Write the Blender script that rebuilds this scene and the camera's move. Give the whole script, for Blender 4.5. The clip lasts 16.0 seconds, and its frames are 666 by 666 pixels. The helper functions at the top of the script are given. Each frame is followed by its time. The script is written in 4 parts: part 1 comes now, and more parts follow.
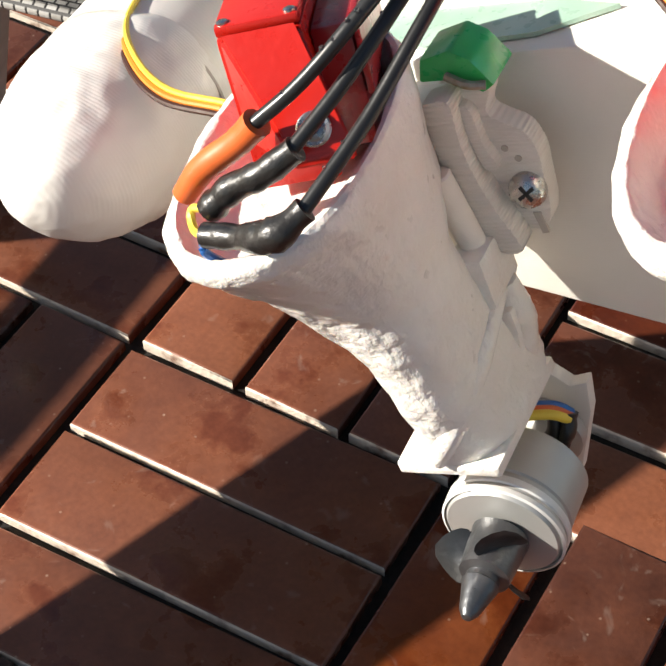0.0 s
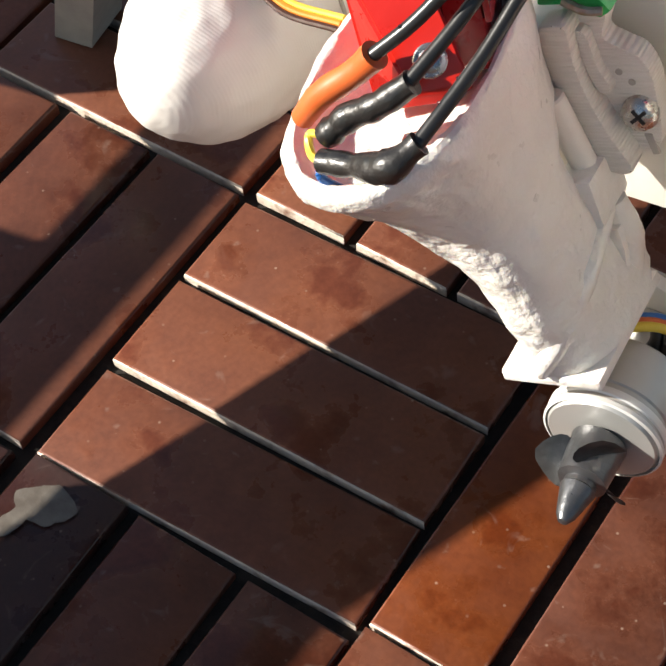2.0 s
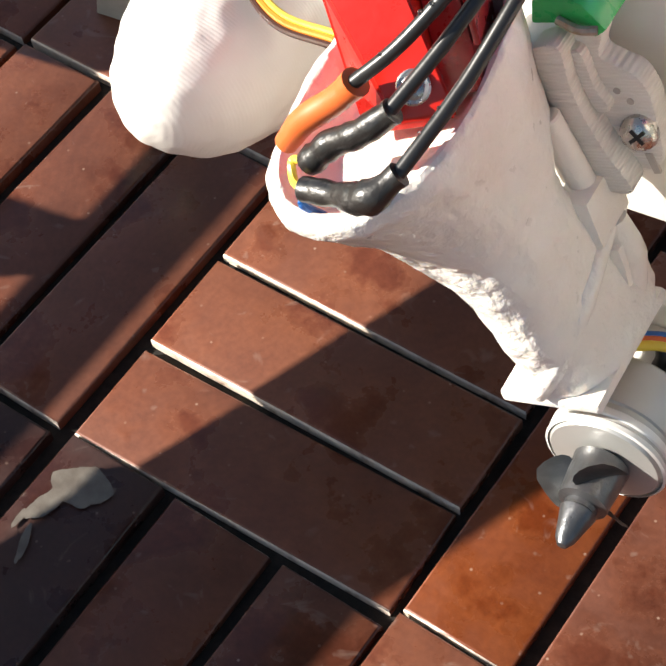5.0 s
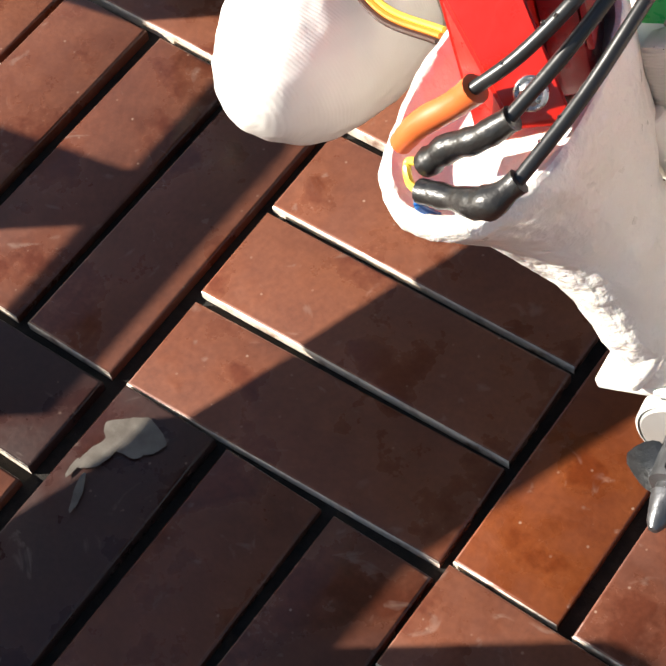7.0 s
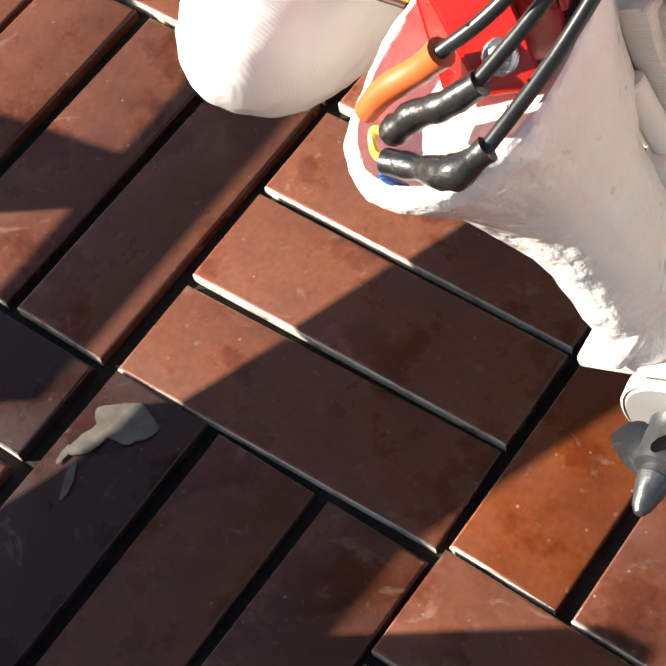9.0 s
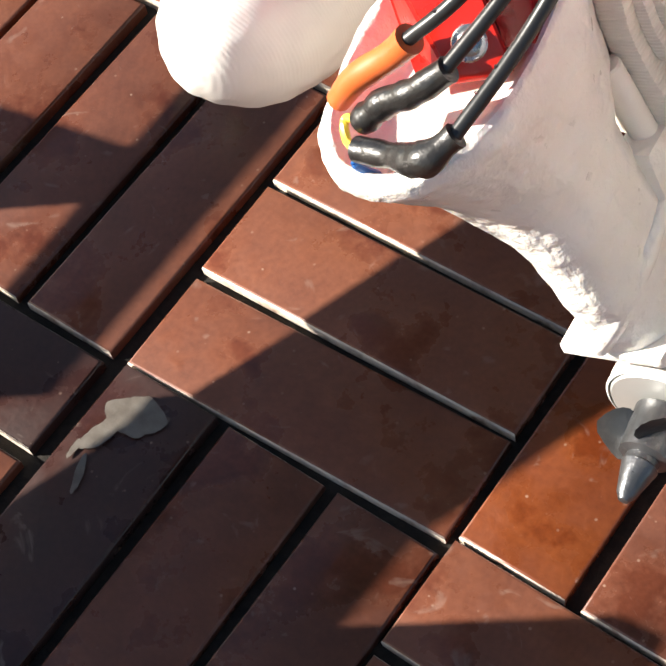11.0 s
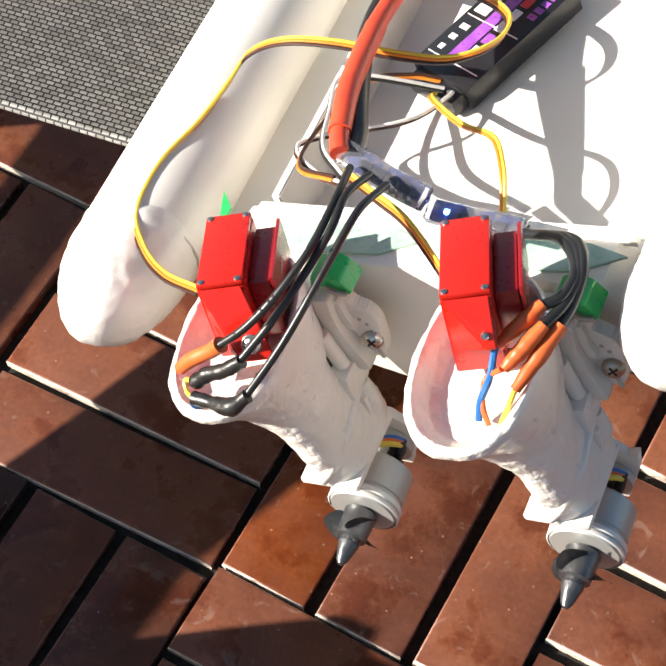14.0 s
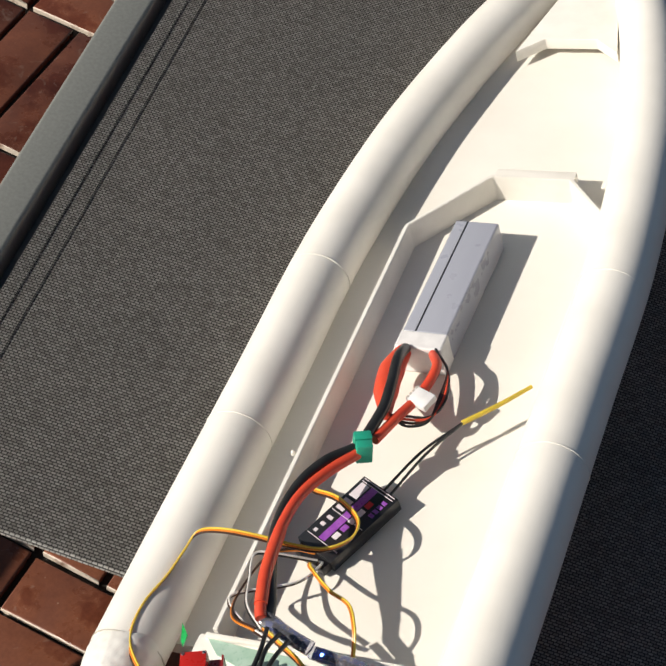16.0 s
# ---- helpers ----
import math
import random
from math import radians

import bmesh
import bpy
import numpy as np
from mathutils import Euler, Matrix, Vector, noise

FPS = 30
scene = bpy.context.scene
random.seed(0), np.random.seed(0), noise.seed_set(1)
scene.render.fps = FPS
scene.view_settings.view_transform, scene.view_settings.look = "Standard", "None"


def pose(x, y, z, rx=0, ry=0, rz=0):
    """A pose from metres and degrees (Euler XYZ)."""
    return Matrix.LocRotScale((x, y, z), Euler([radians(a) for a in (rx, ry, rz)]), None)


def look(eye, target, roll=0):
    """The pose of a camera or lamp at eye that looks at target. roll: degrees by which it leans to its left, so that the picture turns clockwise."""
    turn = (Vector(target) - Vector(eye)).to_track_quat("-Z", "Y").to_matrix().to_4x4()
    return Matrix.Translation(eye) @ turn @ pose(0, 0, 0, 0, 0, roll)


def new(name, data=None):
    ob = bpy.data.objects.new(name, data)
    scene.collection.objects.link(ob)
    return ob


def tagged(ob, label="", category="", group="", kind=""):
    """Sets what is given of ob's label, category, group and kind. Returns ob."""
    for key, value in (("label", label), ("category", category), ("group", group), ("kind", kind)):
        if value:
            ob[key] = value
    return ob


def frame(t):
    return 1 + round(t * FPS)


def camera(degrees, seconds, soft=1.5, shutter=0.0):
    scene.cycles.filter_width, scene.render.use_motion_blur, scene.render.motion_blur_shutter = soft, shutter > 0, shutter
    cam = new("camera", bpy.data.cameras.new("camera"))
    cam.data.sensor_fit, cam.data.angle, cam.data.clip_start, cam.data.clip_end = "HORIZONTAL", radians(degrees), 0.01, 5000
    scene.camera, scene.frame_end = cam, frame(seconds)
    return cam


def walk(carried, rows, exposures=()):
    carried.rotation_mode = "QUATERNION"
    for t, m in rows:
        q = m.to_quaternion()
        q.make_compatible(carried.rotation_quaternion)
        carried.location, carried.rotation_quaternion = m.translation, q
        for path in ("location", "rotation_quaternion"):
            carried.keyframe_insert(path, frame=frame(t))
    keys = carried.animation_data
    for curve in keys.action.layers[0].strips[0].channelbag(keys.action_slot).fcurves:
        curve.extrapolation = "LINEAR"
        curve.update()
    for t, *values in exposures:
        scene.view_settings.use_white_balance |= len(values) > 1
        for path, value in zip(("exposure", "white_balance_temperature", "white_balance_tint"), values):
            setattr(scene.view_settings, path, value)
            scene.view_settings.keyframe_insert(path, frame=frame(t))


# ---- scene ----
cam = camera(22.4, 16.0, soft=1.9)
PATH = [
    (0, (0.51559, -0.30283, 0.85039), (-0.19878, 0.79037, -0.66439), -3.450),
    (0.5, (0.51717, -0.30319, 0.87855), (-0.21715, 0.67178, -0.70581), -5.176),
    (1, (0.51422, -0.30234, 0.88199), (-0.22806, 0.61639, -0.732), -6.464),
    (1.5, (0.51182, -0.29971, 0.87381), (-0.23477, 0.59801, -0.74998), -7.065),
    (2, (0.51233, -0.29545, 0.8734), (-0.23042, 0.5858, -0.76114), -7.260),
    (2.5, (0.51982, -0.28613, 0.87842), (-0.23475, 0.58365, -0.75686), -7.647),
    (3, (0.51996, -0.28067, 0.88474), (-0.23927, 0.57159, -0.75757), -8.271),
    (5.5, (0.51503, -0.26915, 0.87294), (-0.26997, 0.51444, -0.79132), -11.007),
    (6, (0.50934, -0.26698, 0.87257), (-0.27298, 0.50114, -0.80014), -11.292),
    (6.5, (0.50861, -0.27273, 0.87433), (-0.29251, 0.49097, -0.79149), -11.878),
    (7, (0.49755, -0.27677, 0.89195), (-0.26571, 0.45289, -0.80659), -11.711),
    (7.5, (0.4923, -0.28392, 0.88323), (-0.28289, 0.46391, -0.80195), -11.380),
    (8, (0.49151, -0.27566, 0.88177), (-0.2769, 0.45137, -0.81557), -11.932),
    (8.5, (0.49568, -0.26971, 0.87779), (-0.2691, 0.44611, -0.82594), -12.521),
    (11, (0.50846, -0.26094, 0.87458), (-0.27636, 0.42539, -0.83218), -14.968),
    (11.5, (0.51372, -0.26127, 0.87362), (-0.28594, 0.42104, -0.82785), -15.755),
    (12, (0.51196, -0.26324, 0.87217), (-0.27298, 0.42152, -0.83516), -15.215),
    (12.5, (0.51794, -0.2595, 0.87109), (-0.26602, 0.42228, -0.83789), -15.430),
    (13, (0.51943, -0.25427, 0.88158), (-0.20382, 0.45771, -0.84179), -12.692),
    (13.5, (0.53065, -0.27518, 0.96199), (-0.08822, 0.49118, -0.77861), -7.894),
    (14, (0.55925, -0.34471, 1.17196), (0.05984, 0.51201, -0.56488), -1.408),
    (14.5, (0.54052, -0.41374, 1.35112), (0.15446, 0.54501, -0.36111), 5.353),
    (15, (0.54932, -0.42951, 1.52024), (0.17927, 0.59345, -0.15804), 6.319),
    (15.5, (0.55337, -0.46787, 1.61018), (0.16117, 0.63304, -0.01283), 7.868),
    (16, (0.55613, -0.4932, 1.65487), (0.15771, 0.63903, 0.05509), 9.634),
]
EXPOSURES = [(0, 1.05), (1.5, 1.05), (3, 1.25), (5.5, 1.4), (8.5, 1.5), (13, 1.55), (13.5, 1.5), (14.0, 1.3), (14.5, 1.1), (15, 0.62), (16, 0.15)]
walk(cam, [(t, look(eye, target, roll)) for t, eye, target, roll in PATH], EXPOSURES)

# ---- light ----
SUN = Vector((1.10, 0.78, -0.66)).normalized()  # the way the sunlight travels
sun = new("sun", bpy.data.lights.new("sun", "SUN"))
sun.data.energy, sun.data.angle, sun.data.color = 5.0, radians(0.5), (1.0, 0.93, 0.83)
sun.matrix_world = look((0, 0, 5), Vector((0, 0, 5)) + SUN)
world = bpy.data.worlds.new("sky")
scene.world = world
world.use_nodes = True
wn = world.node_tree
sky = wn.nodes.new("ShaderNodeTexSky")
sky.sky_type, sky.sun_disc = "NISHITA", False
sky.sun_elevation = math.asin(-SUN.z)
sky.sun_rotation = math.atan2(-SUN.x, -SUN.y)
wn.links.new(sky.outputs[0], wn.nodes["Background"].inputs[0])
wn.nodes["Background"].inputs[1].default_value = 0.050

# ---- materials ----


def material(name, colour, rough=0.5, metal=0.0, second=None, scale=60.0, spread=(0.35, 0.65), bump=0.0, bump_scale=300.0,
             dist=0.001, coat=0.0, transmission=0.0, subsurface=0.0, lines=None, stretch=(1, 1, 1), rough_var=0.12):
    """Principled surface: two colours mixed by noise, finer grain over it, relief, optional layer lines along an axis."""
    m = bpy.data.materials.new(name)
    m.use_nodes = True
    nt = m.node_tree
    b = nt.nodes["Principled BSDF"]
    b.inputs["Roughness"].default_value, b.inputs["Metallic"].default_value = rough, metal
    b.inputs["Coat Weight"].default_value = coat
    b.inputs["Transmission Weight"].default_value = transmission
    b.inputs["Subsurface Weight"].default_value = subsurface
    b.inputs["Subsurface Radius"].default_value = (0.004, 0.003, 0.002)
    tc = nt.nodes.new("ShaderNodeTexCoord")
    mp = nt.nodes.new("ShaderNodeMapping")
    mp.inputs["Scale"].default_value = stretch
    nt.links.new(tc.outputs["Object"], mp.inputs[0])
    n1 = nt.nodes.new("ShaderNodeTexNoise")
    n1.inputs["Scale"].default_value, n1.inputs["Detail"].default_value = scale, 6
    nt.links.new(mp.outputs[0], n1.inputs["Vector"])
    ramp = nt.nodes.new("ShaderNodeValToRGB")
    ramp.color_ramp.elements[0].position, ramp.color_ramp.elements[1].position = spread
    ramp.color_ramp.elements[0].color = (*colour, 1)
    ramp.color_ramp.elements[1].color = (*(second or tuple(c * 0.82 for c in colour)), 1)
    nt.links.new(n1.outputs["Fac"], ramp.inputs[0])
    nt.links.new(ramp.outputs[0], b.inputs["Base Color"])
    rr = nt.nodes.new("ShaderNodeMapRange")
    rr.inputs["To Min"].default_value, rr.inputs["To Max"].default_value = max(0.02, rough - rough_var), min(1, rough + rough_var)
    n2 = nt.nodes.new("ShaderNodeTexNoise")
    n2.inputs["Scale"].default_value, n2.inputs["Detail"].default_value = bump_scale, 4
    nt.links.new(tc.outputs["Object"], n2.inputs["Vector"])
    nt.links.new(n2.outputs["Fac"], rr.inputs["Value"])
    nt.links.new(rr.outputs[0], b.inputs["Roughness"])
    last = None
    if bump:
        bp = nt.nodes.new("ShaderNodeBump")
        bp.inputs["Strength"].default_value, bp.inputs["Distance"].default_value = bump, dist
        nt.links.new(n2.outputs["Fac"], bp.inputs["Height"])
        last = bp
    if lines:
        wv = nt.nodes.new("ShaderNodeTexWave")
        wv.wave_type, wv.bands_direction = "BANDS", lines[0]
        wv.inputs["Scale"].default_value, wv.inputs["Distortion"].default_value = lines[1], 1.5
        wv.inputs["Detail"].default_value, wv.inputs["Detail Scale"].default_value = 2, 0.4
        nt.links.new(tc.outputs["Object"], wv.inputs["Vector"])
        b2 = nt.nodes.new("ShaderNodeBump")
        b2.inputs["Strength"].default_value, b2.inputs["Distance"].default_value = lines[2], 0.0004
        nt.links.new(wv.outputs["Fac"], b2.inputs["Height"])
        if last:
            nt.links.new(last.outputs[0], b2.inputs["Normal"])
        last = b2
    if last:
        nt.links.new(last.outputs[0], b.inputs["Normal"])
    return m


def clinker(name, stops, rough):
    """Fired clay: colour by the brick, mottled, with a smoky burn and fine pits."""
    m = bpy.data.materials.new(name)
    m.use_nodes = True
    nt, L = m.node_tree, m.node_tree.links
    b = nt.nodes["Principled BSDF"]
    b.inputs["Specular IOR Level"].default_value = 0.42
    oi = nt.nodes.new("ShaderNodeObjectInfo")
    geo = nt.nodes.new("ShaderNodeNewGeometry")
    big, fine = nt.nodes.new("ShaderNodeTexNoise"), nt.nodes.new("ShaderNodeTexNoise")
    big.inputs["Scale"].default_value, big.inputs["Detail"].default_value, big.inputs["Roughness"].default_value = 16, 5, 0.6
    fine.inputs["Scale"].default_value, fine.inputs["Detail"].default_value = 260, 5
    L.new(geo.outputs["Position"], big.inputs["Vector"])
    L.new(geo.outputs["Position"], fine.inputs["Vector"])
    add = nt.nodes.new("ShaderNodeMath")
    add.operation = "MULTIPLY_ADD"
    add.inputs[1].default_value = 0.62
    L.new(oi.outputs["Random"], add.inputs[0])
    sub = nt.nodes.new("ShaderNodeMath")
    sub.operation = "MULTIPLY_ADD"
    sub.inputs[1].default_value, sub.inputs[2].default_value = 1.1, -0.33
    L.new(big.outputs["Fac"], sub.inputs[0])
    L.new(sub.outputs[0], add.inputs[2])
    ramp = nt.nodes.new("ShaderNodeValToRGB")
    ramp.color_ramp.elements[0].color = (*stops[0], 1)
    ramp.color_ramp.elements[1].color = (*stops[2], 1)
    mid = ramp.color_ramp.elements.new(0.45)
    mid.color = (*stops[1], 1)
    L.new(add.outputs[0], ramp.inputs[0])
    mix = nt.nodes.new("ShaderNodeMix")
    mix.data_type, mix.blend_type = "RGBA", "MULTIPLY"
    mix.inputs[0].default_value = 0.45
    fr = nt.nodes.new("ShaderNodeValToRGB")
    fr.color_ramp.elements[0].position, fr.color_ramp.elements[1].position = 0.3, 0.7
    fr.color_ramp.elements[0].color = (0.55, 0.5, 0.5, 1)
    L.new(fine.outputs["Fac"], fr.inputs[0])
    L.new(ramp.outputs[0], mix.inputs[6])
    L.new(fr.outputs[0], mix.inputs[7])
    # dark damp blotches with a crisp edge, and faint dry scuffs
    blot, scuff = nt.nodes.new("ShaderNodeTexNoise"), nt.nodes.new("ShaderNodeTexNoise")
    blot.inputs["Scale"].default_value, blot.inputs["Detail"].default_value, blot.inputs["Roughness"].default_value = 15, 8, 0.6
    scuff.inputs["Scale"].default_value, scuff.inputs["Detail"].default_value, scuff.inputs["Distortion"].default_value = 26, 3, 2.5
    L.new(geo.outputs["Position"], blot.inputs["Vector"])
    L.new(geo.outputs["Position"], scuff.inputs["Vector"])
    wet = nt.nodes.new("ShaderNodeMapRange")
    wet.inputs["From Min"].default_value, wet.inputs["From Max"].default_value = 0.54, 0.60
    wet.inputs["To Max"].default_value = 0.55
    L.new(blot.outputs["Fac"], wet.inputs["Value"])
    m2 = nt.nodes.new("ShaderNodeMix")
    m2.data_type, m2.blend_type = "RGBA", "MULTIPLY"
    m2.inputs[7].default_value = (0.50, 0.30, 0.27, 1)
    L.new(wet.outputs[0], m2.inputs[0])
    L.new(mix.outputs[2], m2.inputs[6])
    dry = nt.nodes.new("ShaderNodeMapRange")
    dry.inputs["From Min"].default_value, dry.inputs["From Max"].default_value = 0.64, 0.72
    dry.inputs["To Max"].default_value = 0.16
    L.new(scuff.outputs["Fac"], dry.inputs["Value"])
    m3 = nt.nodes.new("ShaderNodeMix")
    m3.data_type = "RGBA"
    m3.inputs[7].default_value = (0.42, 0.34, 0.28, 1)
    L.new(dry.outputs[0], m3.inputs[0])
    L.new(m2.outputs[2], m3.inputs[6])
    speck = nt.nodes.new("ShaderNodeTexVoronoi")
    speck.inputs["Scale"].default_value = 75
    L.new(geo.outputs["Position"], speck.inputs["Vector"])
    dot = nt.nodes.new("ShaderNodeMapRange")
    dot.inputs["From Min"].default_value, dot.inputs["From Max"].default_value = 0.085, 0.05
    dot.inputs["To Max"].default_value = 0.5
    L.new(speck.outputs["Distance"], dot.inputs["Value"])
    few = nt.nodes.new("ShaderNodeMath")
    few.operation = "MULTIPLY"
    L.new(dot.outputs[0], few.inputs[0])
    L.new(speck.outputs["Color"], few.inputs[1])
    m4 = nt.nodes.new("ShaderNodeMix")
    m4.data_type = "RGBA"
    m4.inputs[7].default_value = (0.50, 0.36, 0.27, 1)
    L.new(few.outputs[0], m4.inputs[0])
    L.new(m3.outputs[2], m4.inputs[6])
    L.new(m4.outputs[2], b.inputs["Base Color"])
    rr = nt.nodes.new("ShaderNodeMapRange")
    rr.inputs["To Min"].default_value, rr.inputs["To Max"].default_value = rough + 0.20, rough - 0.12
    rr.inputs["From Min"].default_value, rr.inputs["From Max"].default_value = 0.46, 0.60
    L.new(blot.outputs["Fac"], rr.inputs["Value"])
    L.new(rr.outputs[0], b.inputs["Roughness"])
    bp = nt.nodes.new("ShaderNodeBump")
    bp.inputs["Strength"].default_value, bp.inputs["Distance"].default_value = 0.25, 0.0006
    L.new(fine.outputs["Fac"], bp.inputs["Height"])
    L.new(bp.outputs[0], b.inputs["Normal"])
    return m


def textilene(name):
    """Woven plastic mesh: bright and dark cells in a brick-like weave."""
    m = bpy.data.materials.new(name)
    m.use_nodes = True
    nt, L = m.node_tree, m.node_tree.links
    b = nt.nodes["Principled BSDF"]
    b.inputs["Roughness"].default_value = 0.55
    tc = nt.nodes.new("ShaderNodeTexCoord")
    br = nt.nodes.new("ShaderNodeTexBrick")
    br.inputs["Scale"].default_value = 1.0
    br.inputs["Brick Width"].default_value, br.inputs["Row Height"].default_value = 0.0046, 0.0027
    br.inputs["Mortar Size"].default_value, br.inputs["Mortar Smooth"].default_value = 0.00056, 0.55
    br.inputs["Color1"].default_value, br.inputs["Color2"].default_value = (0.42, 0.41, 0.385, 1), (0.24, 0.23, 0.21, 1)
    br.inputs["Mortar"].default_value = (0.022, 0.021, 0.019, 1)
    L.new(tc.outputs["Object"], br.inputs["Vector"])
    no = nt.nodes.new("ShaderNodeTexNoise")
    no.inputs["Scale"].default_value, no.inputs["Detail"].default_value = 14, 5
    L.new(tc.outputs["Object"], no.inputs["Vector"])
    mr = nt.nodes.new("ShaderNodeMapRange")
    mr.inputs["To Min"].default_value, mr.inputs["To Max"].default_value = 0.88, 1.12
    L.new(no.outputs["Fac"], mr.inputs["Value"])
    mix = nt.nodes.new("ShaderNodeVectorMath")
    mix.operation = "SCALE"
    L.new(br.outputs["Color"], mix.inputs[0])
    L.new(mr.outputs[0], mix.inputs["Scale"])
    L.new(mix.outputs[0], b.inputs["Base Color"])
    bp = nt.nodes.new("ShaderNodeBump")
    bp.invert = True
    bp.inputs["Strength"].default_value, bp.inputs["Distance"].default_value = 0.6, 0.0004
    L.new(br.outputs["Fac"], bp.inputs["Height"])
    L.new(bp.outputs[0], b.inputs["Normal"])
    return m


PRINT = material("white_print", (0.80, 0.77, 0.71), 0.42, second=(0.72, 0.69, 0.63), scale=25, bump=0.25, bump_scale=180, lines=("Z", 420, 0.10))
SHELL = material("sanded_print", (0.82, 0.80, 0.75), 0.32, second=(0.76, 0.73, 0.67), scale=45, bump=1.0, bump_scale=170, coat=0.35, dist=0.0018, subsurface=0.22)
CONE = material("cone_print", (0.82, 0.80, 0.75), 0.36, second=(0.76, 0.73, 0.67), scale=30, bump=0.3, bump_scale=130, coat=0.2, lines=("Y", 330, 0.09))
LAYERED = material("layered_print", (0.80, 0.77, 0.71), 0.45, second=(0.70, 0.67, 0.60), scale=40, bump=0.3, bump_scale=180, lines=("Z", 330, 0.5))
TUBEMAT = material("filled_print", (0.82, 0.79, 0.73), 0.40, second=(0.76, 0.73, 0.67), scale=18, bump=0.22, bump_scale=90, lines=("Y", 260, 0.04))
FLOORMAT = material("deck_print", (0.80, 0.77, 0.70), 0.55, second=(0.74, 0.70, 0.63), scale=9, bump=0.12, bump_scale=150)
# tone of the seam filler, and of the shade painted into slots and holes
SEAM_RECESS = material("seam_and_recess_shade", (0.50, 0.46, 0.40), 0.6)
RED = material("red_plastic", (0.50, 0.014, 0.007), 0.30, second=(0.46, 0.012, 0.006), scale=40, coat=0.12, bump=0.15, bump_scale=200)
DARKRED = material("dark_red_plastic", (0.28, 0.010, 0.014), 0.3, coat=0.2, bump=0.1)
STEEL = material("screw_steel", (0.62, 0.61, 0.58), 0.28, 1.0, second=(0.45, 0.43, 0.40), scale=300, bump=0.2, bump_scale=600)
RUST = material("tarnished_steel", (0.35, 0.27, 0.18), 0.45, 1.0, second=(0.5, 0.46, 0.4), scale=300)
BELL = material("brushed_aluminium", (0.50, 0.50, 0.48), 0.46, 0.55, second=(0.46, 0.46, 0.44), scale=40, bump=0.03)
BELLWHITE = material("cast_rim", (0.80, 0.79, 0.76), 0.38, 0.25, scale=80)
PROP = material("prop_alloy", (0.10, 0.105, 0.11), 0.33, 0.75, second=(0.16, 0.16, 0.165), scale=120, bump=0.3, bump_scale=350)
BLACK = material("black_rubber", (0.012, 0.012, 0.012), 0.34, second=(0.02, 0.02, 0.02), bump=0.06, bump_scale=300)
SHRINKB = material("black_shrink", (0.010, 0.010, 0.010), 0.36, second=(0.02, 0.018, 0.016), coat=0.12, bump=0.5, bump_scale=260)
ORANGE = material("orange_shrink", (0.62, 0.13, 0.03), 0.42, second=(0.55, 0.10, 0.02), coat=0.05, bump=0.15, bump_scale=200)
REDWIRE = material("red_silicone", (0.66, 0.075, 0.03), 0.4, second=(0.60, 0.055, 0.025), bump=0.1)
YELLOW = material("yellow_wire", (0.75, 0.55, 0.06), 0.35, bump=0.1)
ORWIRE = material("orange_wire", (0.70, 0.22, 0.02), 0.35, bump=0.1)
BROWN = material("brown_wire", (0.05, 0.02, 0.012), 0.35, bump=0.1)
WHITEW = material("white_wire", (0.75, 0.73, 0.70), 0.35, bump=0.1)
BLUE = material("blue_wire", (0.02, 0.13, 0.42), 0.35, bump=0.1)
GREEN = material("green_plastic", (0.02, 0.42, 0.09), 0.3, second=(0.03, 0.50, 0.13), subsurface=0.5, coat=0.3)
GREENPALE = material("pale_green_film", (0.30, 0.46, 0.36), 0.3, second=(0.40, 0.54, 0.45), scale=70, coat=0.4)
TEAL = material("teal_plug", (0.02, 0.36, 0.23), 0.38, second=(0.03, 0.30, 0.2), scale=90, bump=0.2)
PACK = material("battery_film", (0.36, 0.37, 0.42), 0.30, second=(0.31, 0.32, 0.38), scale=12, stretch=(1, 0.2, 1), coat=0.3, bump=0.15, bump_scale=60)
TAPE = material("white_tape", (0.78, 0.76, 0.75), 0.4, bump=0.4, bump_scale=120)
PINK = material("pink_edge", (0.55, 0.10, 0.24), 0.4)
CASE = material("black_case", (0.010, 0.010, 0.012), 0.33, second=(0.016, 0.016, 0.018), bump=0.15, bump_scale=400)
PURPLE = material("purple_print", (0.22, 0.05, 0.34), 0.3, second=(0.30, 0.09, 0.42), scale=120, coat=0.3)
LABELW = material("label_white", (0.72, 0.66, 0.70), 0.35, coat=0.3)
LABELR = material("label_red", (0.55, 0.02, 0.03), 0.35, coat=0.3)
BOARD = material("circuit_board", (0.02, 0.03, 0.09), 0.35, second=(0.10, 0.09, 0.07), scale=350, spread=(0.5, 0.62))
CLEAR = material("clear_shrink", (0.85, 0.85, 0.95), 0.12, transmission=0.92, bump=0.8, bump_scale=160)
WATER = material("water", (0.95, 0.95, 0.95), 0.04, transmission=1.0, rough_var=0.02)
SOLDER = material("solder", (0.55, 0.52, 0.46), 0.3, 1.0, second=(0.2, 0.17, 0.12), scale=300, spread=(0.45, 0.55))
FABRIC = textilene("textilene_weave")
RAIL = material("taupe_powder_coat", (0.20, 0.205, 0.19), 0.45, second=(0.17, 0.175, 0.16), scale=300, bump=0.15, bump_scale=900)
PALEPAINT = material("pale_paint", (0.36, 0.35, 0.31), 0.5)
THREAD = material("dark_thread", (0.012, 0.012, 0.012), 0.8)
CLAY = clinker("red_clinker", ((0.066, 0.023, 0.015), (0.160, 0.056, 0.031), (0.270, 0.097, 0.048)), 0.25)
CLAYRED = clinker("deep_red_clinker", ((0.050, 0.009, 0.004), (0.110, 0.024, 0.008), (0.205, 0.055, 0.016)), 0.20)
